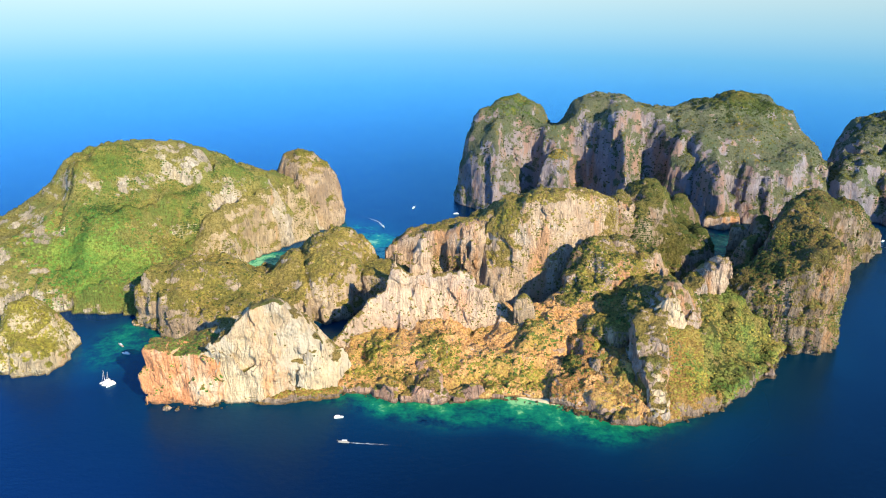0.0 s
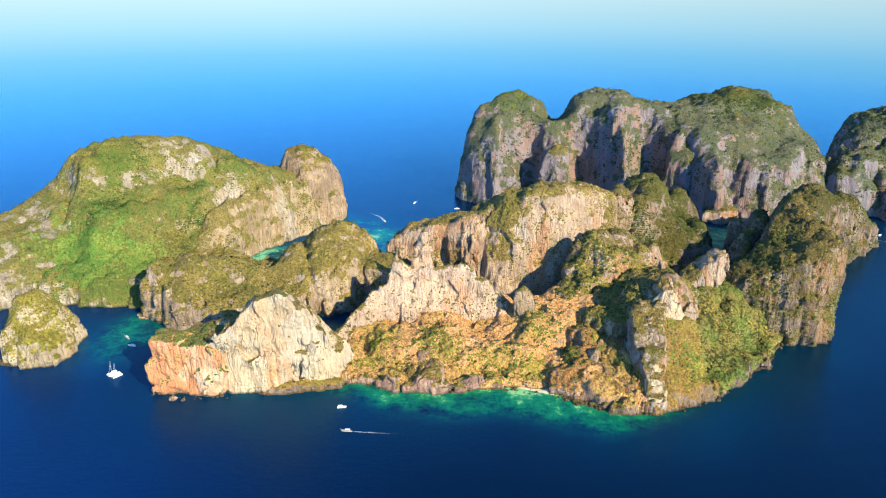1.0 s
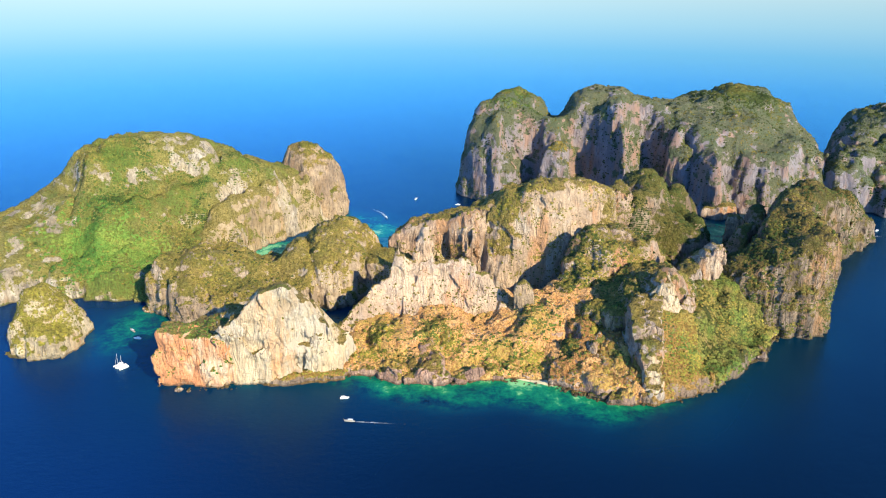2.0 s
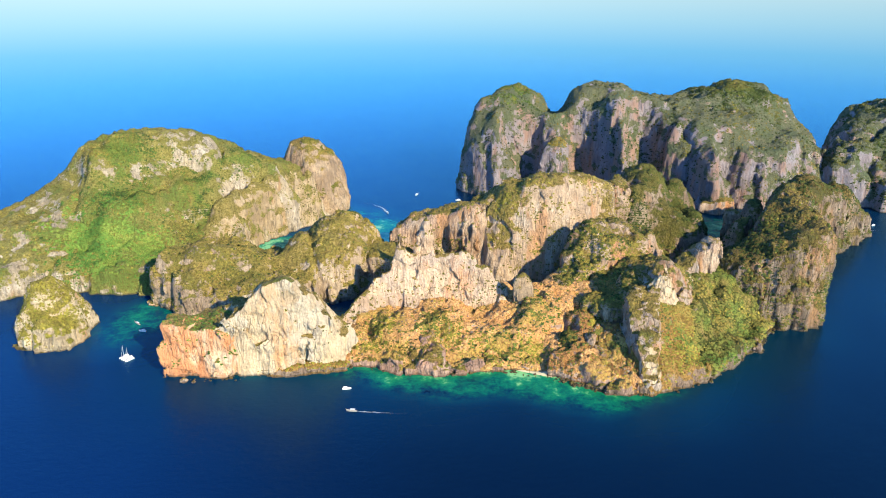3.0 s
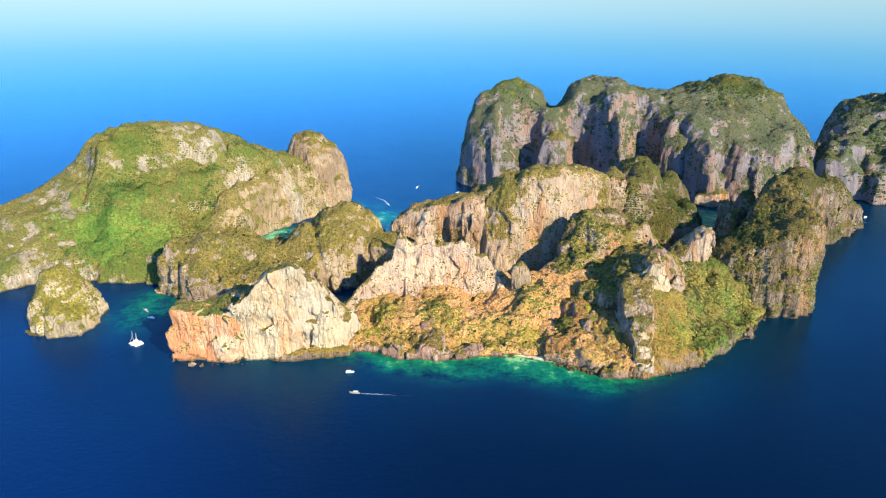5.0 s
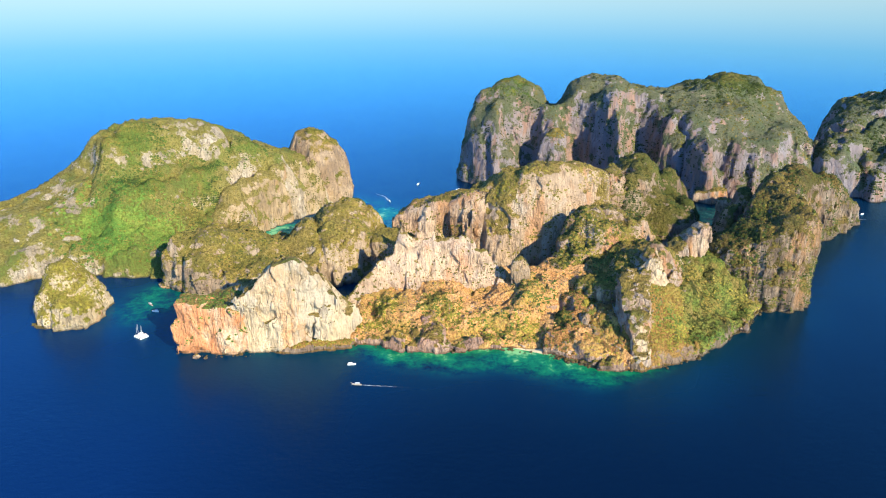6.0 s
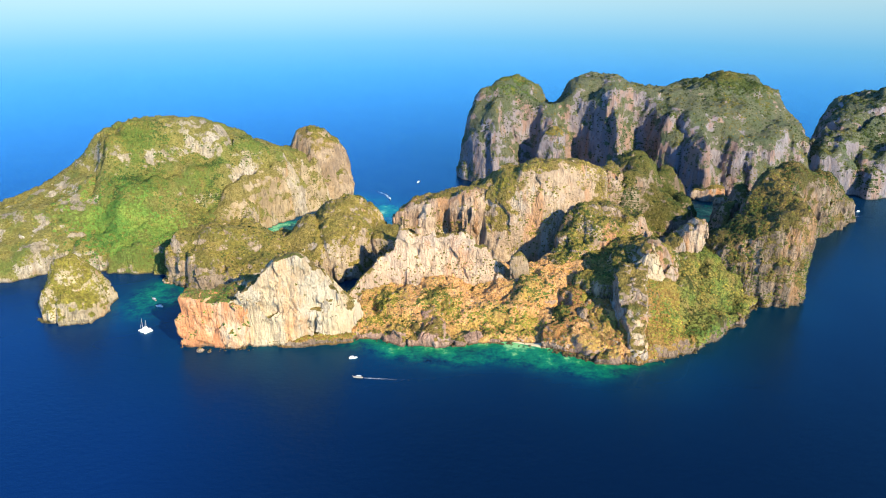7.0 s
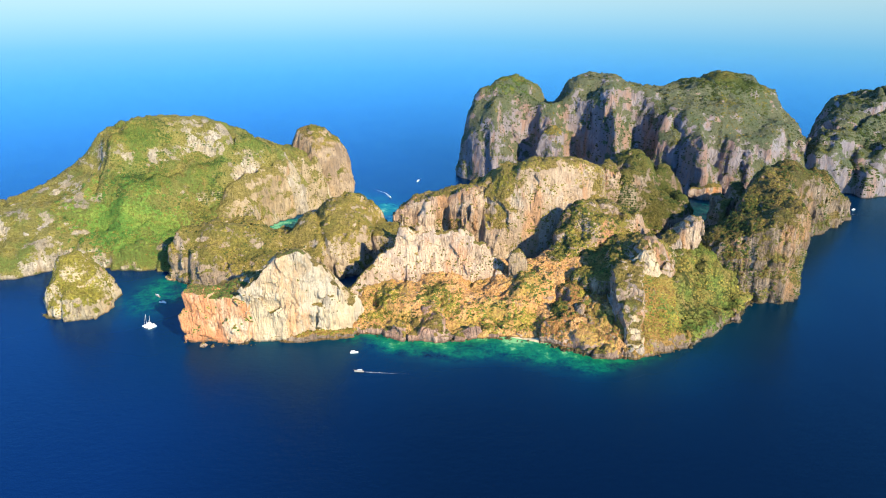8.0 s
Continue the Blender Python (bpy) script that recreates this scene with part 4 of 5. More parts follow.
form("ridge_shoulder", MAIN, 2.0, ROCK_BUFF, LEAF_GREEN, 700, 1.2, "scrubby shoulder joining two rock walls",
     [(18, 812), (50, 794), (82, 800), (100, 850), (60, 866), (14, 862)], [(30, 830, 88), (50, 825, 96), (68, 820, 105), (84, 830, 118)], batter=0.1, round_=8, lump=3, flute=2, top=2, soft=10, warp=3, gully=1, flat=0.2)
form("scrub_saddle", MAIN, 2.1, ROCK_CRAG, LEAF_GREEN, 1200, 1.3, "reddish scrub saddle between the pale wall and the wooded spur",
     [(200, 802), (236, 808), (262, 835), (266, 895), (225, 900), (202, 856)], [(216, 826, 121), (236, 832, 114), (250, 858, 118), (240, 885, 118), (212, 850, 122)],
     batter=0.18, round_=10, lump=4, flute=2, top=2.5, soft=10, warp=4, gully=2, flat=0.05, extra=((LEAF_BARE, 700, 1.2, 0.2),))
form("wooded_spur", MAIN, 2.3, ROCK_WOOD, LEAF_DARK, 8000, 1.45, "steep spur covered in dark trees",
     [(228, 830), (270, 790), (330, 800), (368, 862), (380, 915), (362, 966), (300, 962), (232, 922)],
     [(231, 880, 120), (272, 900, 124), (326, 920, 102), (350, 930, 82), (368, 920, 52), (358, 895, 50), (248, 850, 119), (262, 805, 46), (330, 850, 75)],
     batter=0.15, round_=14, lump=6, flute=3, top=3, soft=12, gully=6, dome=45, lip=0.5)
form("bay_cliff", MAIN, 2.2, ROCK_GREY, LEAF_DARK, 4200, 1.6, "buff sea cliff with wooded crown",
     [(534, 874), (565, 899), (612, 927), (646, 955), (632, 1000), (560, 1000), (490, 960), (458, 900), (450, 840), (480, 832)],
     [(500, 900, 104), (531, 900, 104), (570, 910, 96), (606, 930, 74), (628, 950, 44), (470, 860, 102), (560, 970, 80)],
     batter=0.08, round_=12, lump=5, flute=3, top=3, soft=12, flat=0.25, dome=40, lip=0.6)
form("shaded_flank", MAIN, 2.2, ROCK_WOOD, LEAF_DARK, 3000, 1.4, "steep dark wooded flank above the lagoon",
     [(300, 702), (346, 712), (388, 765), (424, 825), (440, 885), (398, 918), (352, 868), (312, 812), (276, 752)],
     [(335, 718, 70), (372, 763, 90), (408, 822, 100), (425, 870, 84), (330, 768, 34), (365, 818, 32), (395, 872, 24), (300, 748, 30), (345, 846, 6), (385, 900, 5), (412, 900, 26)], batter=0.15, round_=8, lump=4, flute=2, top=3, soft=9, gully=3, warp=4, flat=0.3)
form("lagoon_stack", MAIN, 2.3, ROCK_BUFF, LEAF_GREEN, 120, 1.3, "rock stack standing in the lagoon",
     [(420, 950), (440, 948), (446, 966), (426, 970)], [(431, 958, 41)], batter=0.03, round_=6, lump=2, flute=2, top=1.5, warp=3, gully=1)
form("pale_pinnacle", MAIN, 2.2, ROCK_PINK, LEAF_GREEN, 160, 1.2, "pale pinnacle behind the pink cliff",
     [(-34, 752), (-14, 744), (-2, 758), (-10, 774), (-32, 772)], [(-19, 757, 98), (-28, 762, 84)], batter=0.12, round_=8, lump=3, flute=2, top=2, warp=3, gully=1)
form("low_pinnacle", MAIN, 2.2, ROCK_BUFF, LEAF_GREEN, 200, 1.2, "low scrubby pinnacle",
     [(-62, 728), (-40, 724), (-32, 744), (-56, 750)], [(-47, 736, 87)], batter=0.15, round_=9, lump=3, flute=2, top=2, warp=3, gully=1)
form("lagoon_cliff", FAR, 3.0, ROCK_CRAG, LEAF_GREEN, 120, 1.4, "orange cliff above the lagoon beach",
     [(424, 1070), (452, 1062), (482, 1066), (492, 1090), (430, 1092)], [(440, 1078, 18), (458, 1076, 27), (480, 1080, 20)], batter=0.05, round_=5, lump=3, flute=2, top=2, warp=3, gully=1)
form("beach", MAIN, 1.0, SAND, LEAF_YELLOW, 1, 0.5, "narrow pale sand beach",
     [(64, 571), (78, 565), (92, 560), (108, 553), (108, 564), (92, 572), (68, 579)], [(88, 571, 1.3), (104, 562, 1.2), (72, 575, 1.2), (76, 568, 0.1), (92, 562, 0.1), (103, 557, 0.1)],
     batter=0.8, round_=0.6, lump=0.6, flute=0.1, top=0.2, soft=4, warp=3, gully=0, grain=0.05)
# the neighbouring island and islet
form("island_dome", WOODED, 3.0, ROCK_GREEN, LEAF_GREEN, 6500, 1.35, "scrub-covered dome with grey rock showing through",
     [(-554, 716), (-508, 743), (-453, 752), (-407, 750), (-360, 748), (-340, 772), (-312, 858), (-275, 897), (-258, 937), (-222, 987), (-190, 1042), (-160, 1085), (-155, 1130), (-200, 1160), (-300, 1150),
      (-420, 1085), (-520, 990), (-640, 910), (-720, 820), (-700, 735), (-620, 705)],
     [(-541, 830, 68), (-602, 830, 62), (-680, 830, 58), (-515, 845, 74), (-498, 880, 92), (-470, 908, 146), (-460, 940, 160), (-427, 970, 158), (-398, 980, 158), (-353, 980, 147), (-302, 985, 125), (-250, 1005, 108), (-222, 1050, 88),
      (-275, 945, 58), (-327, 865, 46), (-461, 790, 46), (-393, 790, 42), (-520, 770, 46), (-420, 860, 95), (-560, 740, 36), (-350, 800, 42), (-200, 1040, 60), (-350, 920, 100)],
     batter=0.2, round_=14, lump=7, flute=3, top=3, soft=15, warp=4, gully=5, extra=((LEAF_YELLOW, 2600, 1.1, 0.9), (LEAF_BRIGHT, 4200, 1.8, 0.1, -440, 815, 58, 44), (LEAF_BRIGHT, 2200, 1.7, 0.2, -385, 805, 45, 34), (LEAF_LUSH, 2400, 1.7, 0.1, -352, 893, 83, 34), (LEAF_LUSH, 2200, 1.7, 0.1, -434, 905, 136, 34), (LEAF_LUSH, 1200, 1.7, 0.2, -405, 862, 92, 34),
            (LEAF_DARK, 1500, 1.9, -0.2, -318, 872, 45, 26), (LEAF_BRIGHT, 900, 1.6, 0.2, -400, 757, 20, 38), (LEAF_LUSH, 700, 1.6, 0.2, -300, 985, 118, 30)), dome=70, lip=0.25, grain=0.7, block=18,
     bare=((-521, 772, 45, 32), (-500, 826, 72, 24), (-549, 864, 75, 28), (-477, 781, 41, 20), (-327, 960, 131, 30), (-413, 898, 106, 20), (-375, 895, 90, 18), (-370, 985, 150, 26), (-590, 800, 62, 34), (-445, 880, 110, 16), (-372, 775, 22, 14)))
form("dry_flank", WOODED, 2.2, ROCK_FLANK, LEAF_GREEN, 2200, 1.0, "dry tan flank dropping to the lagoon",
     [(-316, 855), (-279, 894), (-255, 935), (-219, 985), (-187, 1040), (-205, 1062), (-245, 1030), (-290, 975), (-330, 915), (-340, 870)],
     [(-320, 875, 52), (-300, 905, 78), (-280, 945, 88), (-245, 990, 92), (-215, 1035, 94)], batter=0.22, round_=12, lump=4, flute=3.2, top=2.5, soft=12, warp=4, gully=4, flat=0.1, dome=35, lip=0.5, grain=0.6)
form("island_knob", WOODED, 2.4, ROCK_BUFF, LEAF_GREEN, 2200, 1.5, "steep rounded rock knob",
     [(-264, 1075), (-215, 1045), (-170, 1060), (-150, 1090), (-160, 1140), (-230, 1150), (-268, 1110)],
     [(-257, 1090, 108), (-236, 1100, 122), (-210, 1105, 123), (-184, 1100, 100), (-162, 1090, 55)], batter=0.1, round_=16, lump=5, flute=3, top=2.5, soft=10, dome=45, lip=0.4)
form("islet_rock", ISLET, 1.5, ROCK_ISLET, LEAF_YELLOW, 2200, 1.1, "pale rock with scrub cap",
     [(-448, 618), (-416, 597), (-387, 606), (-378, 640), (-385, 676), (-410, 690), (-440, 682), (-450, 650)],
     [(-440, 626, 46), (-430, 644, 60), (-419, 652, 64), (-401, 655, 50), (-389, 660, 26), (-395, 625, 26), (-418, 610, 34)], batter=0.2, round_=7, lump=4, flute=2.5, top=2, soft=8, warp=4, gully=2, flat=0.2, dome=25, lip=0.45)
# the far massif, its distance haze mixed into the rock colours
form("massif_body", FAR, 3.1, ROCK_FAR_HAZED, LEAF_DARK, 8000, 1.7, "grey limestone body of buttresses and shaded clefts",
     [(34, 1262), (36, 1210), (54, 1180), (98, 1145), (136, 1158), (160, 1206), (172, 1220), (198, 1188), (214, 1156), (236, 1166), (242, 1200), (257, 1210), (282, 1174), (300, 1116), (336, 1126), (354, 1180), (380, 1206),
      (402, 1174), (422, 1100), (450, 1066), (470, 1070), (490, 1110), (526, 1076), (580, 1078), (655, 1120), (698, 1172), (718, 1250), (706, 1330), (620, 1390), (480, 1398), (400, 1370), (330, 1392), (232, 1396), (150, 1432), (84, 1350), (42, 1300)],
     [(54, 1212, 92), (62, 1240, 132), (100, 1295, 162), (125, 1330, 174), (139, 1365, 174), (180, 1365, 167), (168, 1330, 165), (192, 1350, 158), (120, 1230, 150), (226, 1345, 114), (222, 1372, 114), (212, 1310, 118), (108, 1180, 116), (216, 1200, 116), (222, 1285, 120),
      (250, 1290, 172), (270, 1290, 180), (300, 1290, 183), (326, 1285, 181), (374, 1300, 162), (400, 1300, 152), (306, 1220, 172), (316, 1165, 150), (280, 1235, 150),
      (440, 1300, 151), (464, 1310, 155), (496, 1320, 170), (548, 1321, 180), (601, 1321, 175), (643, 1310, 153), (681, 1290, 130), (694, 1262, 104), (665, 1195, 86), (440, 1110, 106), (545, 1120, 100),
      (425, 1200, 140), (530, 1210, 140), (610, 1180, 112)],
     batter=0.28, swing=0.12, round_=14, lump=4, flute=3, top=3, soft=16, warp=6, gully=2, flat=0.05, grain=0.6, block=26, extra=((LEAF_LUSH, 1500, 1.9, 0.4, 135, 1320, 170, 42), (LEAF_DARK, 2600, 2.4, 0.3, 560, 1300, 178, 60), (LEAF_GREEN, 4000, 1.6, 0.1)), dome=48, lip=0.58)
form("green_buttress", FAR, 2.9, ROCK_FAR_HAZED, LEAF_GREEN, 900, 1.8, "stepped buttress with a green top",
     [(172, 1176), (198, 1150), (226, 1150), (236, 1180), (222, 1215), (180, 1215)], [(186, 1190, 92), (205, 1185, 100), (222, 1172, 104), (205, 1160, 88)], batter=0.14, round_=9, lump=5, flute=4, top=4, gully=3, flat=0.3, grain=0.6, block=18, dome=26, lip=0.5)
form("cleft_rib", FAR, 2.9, ROCK_FAR_HAZED, LEAF_DARK, 500, 2.0, "long rib beside a shaded cleft",
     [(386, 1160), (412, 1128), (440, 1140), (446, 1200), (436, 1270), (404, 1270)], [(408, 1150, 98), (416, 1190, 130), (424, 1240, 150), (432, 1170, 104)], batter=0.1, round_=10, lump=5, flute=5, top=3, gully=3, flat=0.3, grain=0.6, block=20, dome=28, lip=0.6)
form("ridge_rock", FAR_EAST, 3.8, ROCK_FAR_HAZED, LEAF_DARK, 6800, 2.2, "grey ridge with dark scrub",
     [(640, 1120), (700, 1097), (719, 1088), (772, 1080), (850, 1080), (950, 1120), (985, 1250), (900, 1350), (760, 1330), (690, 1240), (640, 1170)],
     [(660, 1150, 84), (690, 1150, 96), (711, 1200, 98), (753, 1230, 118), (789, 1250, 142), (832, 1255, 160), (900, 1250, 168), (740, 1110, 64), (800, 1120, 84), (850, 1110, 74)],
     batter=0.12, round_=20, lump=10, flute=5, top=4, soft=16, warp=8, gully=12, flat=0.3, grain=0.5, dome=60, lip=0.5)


# ---- leaf clumps ----
def bush_shapes(rng, count=12, sides=5):
    """Lopsided low crowns with a few leaf masses standing out of them, one metre in half width: points, triangles, normals."""
    shapes = []
    for _ in range(count):
        pts, tris = [], []
        for ring, (rad, up) in enumerate(((1.0, -0.25), (0.82, 0.42))):
            for k in range(sides):
                a = 6.2832 * (k + 0.5 * ring) / sides + rng.randn() * 0.12
                r = rad * (0.75 + 0.5 * rng.rand())
                pts.append((r * math.cos(a), r * math.sin(a), up + 0.28 * rng.randn() * ring))
        pts.append((0.25 * rng.randn(), 0.25 * rng.randn(), 0.8 + 0.25 * rng.rand()))
        for k in range(sides):
            n = (k + 1) % sides
            tris += [(k, n, sides + k), (n, sides + n, sides + k), (sides + k, sides + n, 2 * sides)]
        for k in range(2):
            a, up = 2.9 * k + rng.rand(), 0.3 + 0.6 * rng.rand()
            c = np.array([0.85 * math.cos(a), 0.85 * math.sin(a), up])
            u = np.cross(c, rng.randn(3))
            u /= np.linalg.norm(u)
            w, sz, b = np.cross(c / np.linalg.norm(c), u), 0.28 + 0.22 * rng.rand(), len(pts)
            pts += [tuple(c - sz * u), tuple(c - sz * w), tuple(c + sz * u), tuple(c + sz * w)]
            tris += [(b, b + 1, b + 2), (b, b + 2, b + 3)]
        pts = np.array(pts)
        norm = pts + np.array([0, 0, 0.35])
        shapes.append((pts, np.array(tris), norm / np.linalg.norm(norm, axis=1, keepdims=True)))
    return shapes


def scatter(name, parent, verts, quads, count, size, material, label, flat, rng, keep, stand=None):
    """Bushes over the parts of a surface that lie flat enough, in patches."""
    p = verts[quads]
    n = np.cross(p[:, 2] - p[:, 0], p[:, 3] - p[:, 1])
    area = np.linalg.norm(n, axis=1) + 1e-9
    n, c = n / area[:, None], p.mean(1)
    o = 3.7 * rng.randint(0, 9)
    patch = vnoise(c[:, 0] / 42 + o, c[:, 1] / 42, c[:, 2] / 42) + 0.6 * vnoise(c[:, 0] / 13, c[:, 1] / 13 + o, c[:, 2] / 13)
    like = area * np.clip((n[:, 2] + (0.75 if stand is None else 1.3 if stand else 2.2) * patch - flat) * 2.2, 0, 1) * (c[:, 2] > 4) * keep
    if stand:
        like = like * np.exp(-(((c - np.array(stand[:3])) / stand[3]) ** 2).sum(1))
    if like.sum() <= 0:
        return
    count = max(1, int(count * BUSHES))
    pick = rng.choice(len(c), count, p=like / like.sum())
    which = rng.randint(0, len(SHAPES), count)
    pts, tri, nor = (np.stack([sh[k] for sh in SHAPES]) for k in range(3))
    turn, grow = rng.rand(count) * 6.283, 0.95 * size * (0.45 + 0.9 * rng.rand(count) ** 1.8)
    cs, sn = np.cos(turn)[:, None], np.sin(turn)[:, None]

    def turned(v):
        return np.stack([v[..., 0] * cs - v[..., 1] * sn, v[..., 0] * sn + v[..., 1] * cs, v[..., 2]], -1)

    tall = (0.7 + 0.5 * rng.rand(count))[:, None, None]
    q = turned(pts[which]) * grow[:, None, None] * np.concatenate([np.ones((count, 1, 2)), tall], -1) + c[pick][:, None, :]
    faces = (tri[which] + (np.arange(count) * pts.shape[1])[:, None, None]).reshape(-1, 3)
    me = mesh_from(name, q.reshape(-1, 3) - np.array(parent.location), faces, material)
    soft = turned(nor[which]) + 2.8 * n[pick][:, None, :]
    soft = soft / (np.linalg.norm(soft, axis=-1, keepdims=True) + 1e-6)
    lean = me.attributes.new("custom_normal", "FLOAT_VECTOR", "POINT")
    lean.data.foreach_set("vector", np.ascontiguousarray(soft, np.float32).ravel())
    tagged(part(name, me, material, parent, label), kind="stuff")


SHAPES = bush_shapes(np.random.RandomState(3))
BUSHES = 0.63


def build_islands():
    rng = np.random.RandomState(11)
    for i, (name, parent, massif, cell, material, leaf, clumps, size, label, flat, extra, bare) in enumerate(FORMS):
        verts, quads = massif.surface(cell)
        buried = np.zeros(len(verts), bool)
        for j, other in enumerate(FORMS):
            ox, oy = [p[0] for p in other[2].poly], [p[1] for p in other[2].poly]
            near = (verts[:, 0] > min(ox)) & (verts[:, 0] < max(ox)) & (verts[:, 1] > min(oy)) & (verts[:, 1] < max(oy))
            if j != i and near.any():
                buried[near] |= other[2].plain(*verts[near].T) > 12
        quads = quads[~buried[quads].all(1)]
        me = mesh_from(name, verts - np.array(parent.location), quads, material)
        grown = np.zeros(len(verts))
        for more_leaf, more, large, lie, *stand in extra:
            if stand:
                grown = np.maximum(grown, np.exp(-(((verts - np.array(stand[:3])) / stand[3]) ** 2).sum(1)))
        stony = np.zeros(len(verts))
        for x, y, z, r in bare:
            stony = np.maximum(stony, np.exp(-(((verts - np.array((x, y, z))) / r) ** 2).sum(1)))
        stony = np.clip(stony * (0.35 + 1.4 * vnoise(*(verts / 13).T) + 1.6 * vnoise(*(verts / 6).T)), 0, 1)
        grown = np.clip(grown * (1 + 0.9 * vnoise(*(verts / 11).T) + 0.5 * vnoise(*(verts / 4).T)), 0, 1) - 0.8 * stony
        level = me.attributes.new("growth", "FLOAT", "POINT")
        level.data.foreach_set("value", np.ascontiguousarray(grown[np.unique(quads)], np.float32))
        part(name, me, material, parent, label)
        room = ~buried[quads].any(1) * np.clip(1 - 1.4 * stony[quads[:, 0]], 0, 1)
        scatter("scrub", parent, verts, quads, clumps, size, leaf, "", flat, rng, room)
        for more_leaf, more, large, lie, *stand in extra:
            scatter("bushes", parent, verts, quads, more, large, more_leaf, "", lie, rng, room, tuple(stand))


build_islands()


# ---- shore boulders ----
def stone(rng, size):
    """A broken block of rock."""
    bm = bmesh.new()
    bmesh.ops.create_icosphere(bm, subdivisions=2, radius=1)
    o = Vector(rng.rand(3) * 40)
    for v in bm.verts:
        v.co *= 0.8 + 0.45 * noise.noise(v.co * 1.1 + o) + 0.2 * noise.noise(v.co * 2.7 + o)
        v.co.z *= 0.75
        v.co *= size
    return bm


def shore_stones():
    """Loose blocks along the foot of the near shore."""
    rng = np.random.RandomState(21)
    shore = [(-243, 547), (-215, 549), (-175, 556), (-129, 562), (-93, 571), (-72, 575), (-44, 560), (-7, 558), (30, 561), (60, 564), (112, 548), (126, 540), (158, 524), (187, 520), (219, 528), (262, 548),
             (281, 569), (316, 600), (333, 609), (350, 632), (368, 654)]
    shapes = []
    for _ in range(6):
        bm = stone(rng, 1.0)
        bm.verts.ensure_lookup_table()
        shapes.append((np.array([v.co[:] for v in bm.verts]), np.array([[v.index for v in f.verts] for f in bm.faces])))
        bm.free()
    verts, faces, n = [], [], 0
    for (ax, ay), (bx, by) in zip(shore, shore[1:]):
        long = math.hypot(bx - ax, by - ay)
        thick = 0.9 if ax > 100 else 0.45
        for _ in range(int(long * thick)):
            t, v = rng.rand(), shapes[rng.randint(6)]
            size = 0.7 + 2.0 * rng.rand() ** 3 + (0.5 if ax > 100 else 0)
            a = rng.rand() * 6.28
            c, d = math.cos(a), math.sin(a)
            p = v[0] @ np.array([[c, d, 0], [-d, c, 0], [0, 0, 1]]) * size
            nx, ny = (by - ay) / long, -(bx - ax) / long
            off = rng.randn() * 2.2 - 1.0
            verts.append(p + np.array([ax + t * (bx - ax) + nx * off, ay + t * (by - ay) + ny * off, 0.3 * size - 0.2]))
            faces.append(v[1] + n)
            n += len(p)
    me = mesh_from("shore_boulders", np.concatenate(verts), np.concatenate(faces), ROCK_GREY)
    tagged(new("shore_boulders", me), "dark broken boulders strewn along the waterline", "boulders", kind="stuff")
    for x, y, z, size, mat in ((-246, 545.5, 1.2, 4.6, ROCK_PINK), (-236, 544, 0.6, 2.6, ROCK_PINK), (-341, 721, 1.2, 6.5, ROCK_WHITE), (-346, 727, 1.0, 5.0, ROCK_WHITE), (-335, 716, 0.4, 3.0, ROCK_WHITE)):
        me = bpy.data.meshes.new("boulder")
        bm = stone(rng, size)
        for f in bm.faces:
            f.smooth = True
        bm.to_mesh(me)
        bm.free()
        me.materials.append(mat)
        ob = new("boulder", me)
        ob.location = (x, y, z)
        tagged(ob, "pale angular boulder in the water below the cliff", "boulder", "boulders at the cliff foot")


shore_stones()


# ---- boats ----
GEL = plain_paint("white_gelcoat", (0.82, 0.82, 0.80), 0.3)
CANVAS = plain_paint("white_canvas", (0.78, 0.77, 0.73), 0.8)
GLASS = plain_paint("tinted_glass", (0.02, 0.025, 0.03), 0.08)
ALLOY = plain_paint("mast_alloy", (0.75, 0.75, 0.76), 0.35, 0.6)
NET = plain_paint("grey_netting", (0.30, 0.31, 0.33), 0.9)
TIMBER = plain_paint("weathered_timber", (0.34, 0.31, 0.28), 0.6)
BLACK = plain_paint("black_engine", (0.03, 0.03, 0.03), 0.4)
AWNING = plain_paint("faded_awning", (0.55, 0.60, 0.62), 0.8)


def rings(sections):
    """A closed body through rings of points, capped at both ends."""
    bm = bmesh.new()
    rows = [[bm.verts.new(p) for p in ring] for ring in sections]
    for a, b in zip(rows, rows[1:]):
        for i in range(len(a)):
            bm.faces.new((a[i], a[(i + 1) % len(a)], b[(i + 1) % len(b)], b[i]))
    bm.faces.new(rows[0][::-1])
    bm.faces.new(rows[-1])
    bmesh.ops.recalc_face_normals(bm, faces=bm.faces)
    return bm


def hull_body(length, beam, depth, rake=0.35, stations=10, draft=0.4):
    """A hull along +x, bow forward: fine at the bow, fuller aft, sheer rising forward."""
    out = []
    for i in range(stations + 1):
        u = i / stations
        x = (u - 0.5) * length
        w = beam / 2 * (0.82 + 0.18 * math.sin(u * 3.14)) * (1 - max(0, (u - 0.55) / 0.45) ** 2.2 * 0.94)
        top = depth * (1 + rake * u * u)
        keel = -draft * (1 - max(0, (u - 0.7) / 0.3) ** 2)
        out.append([(x, w, top), (x, w * 0.98, top * 0.5), (x, w * 0.7, keel * 0.4), (x, 0, keel), (x, -w * 0.7, keel * 0.4), (x, -w * 0.98, top * 0.5), (x, -w, top)])
    return rings(out)


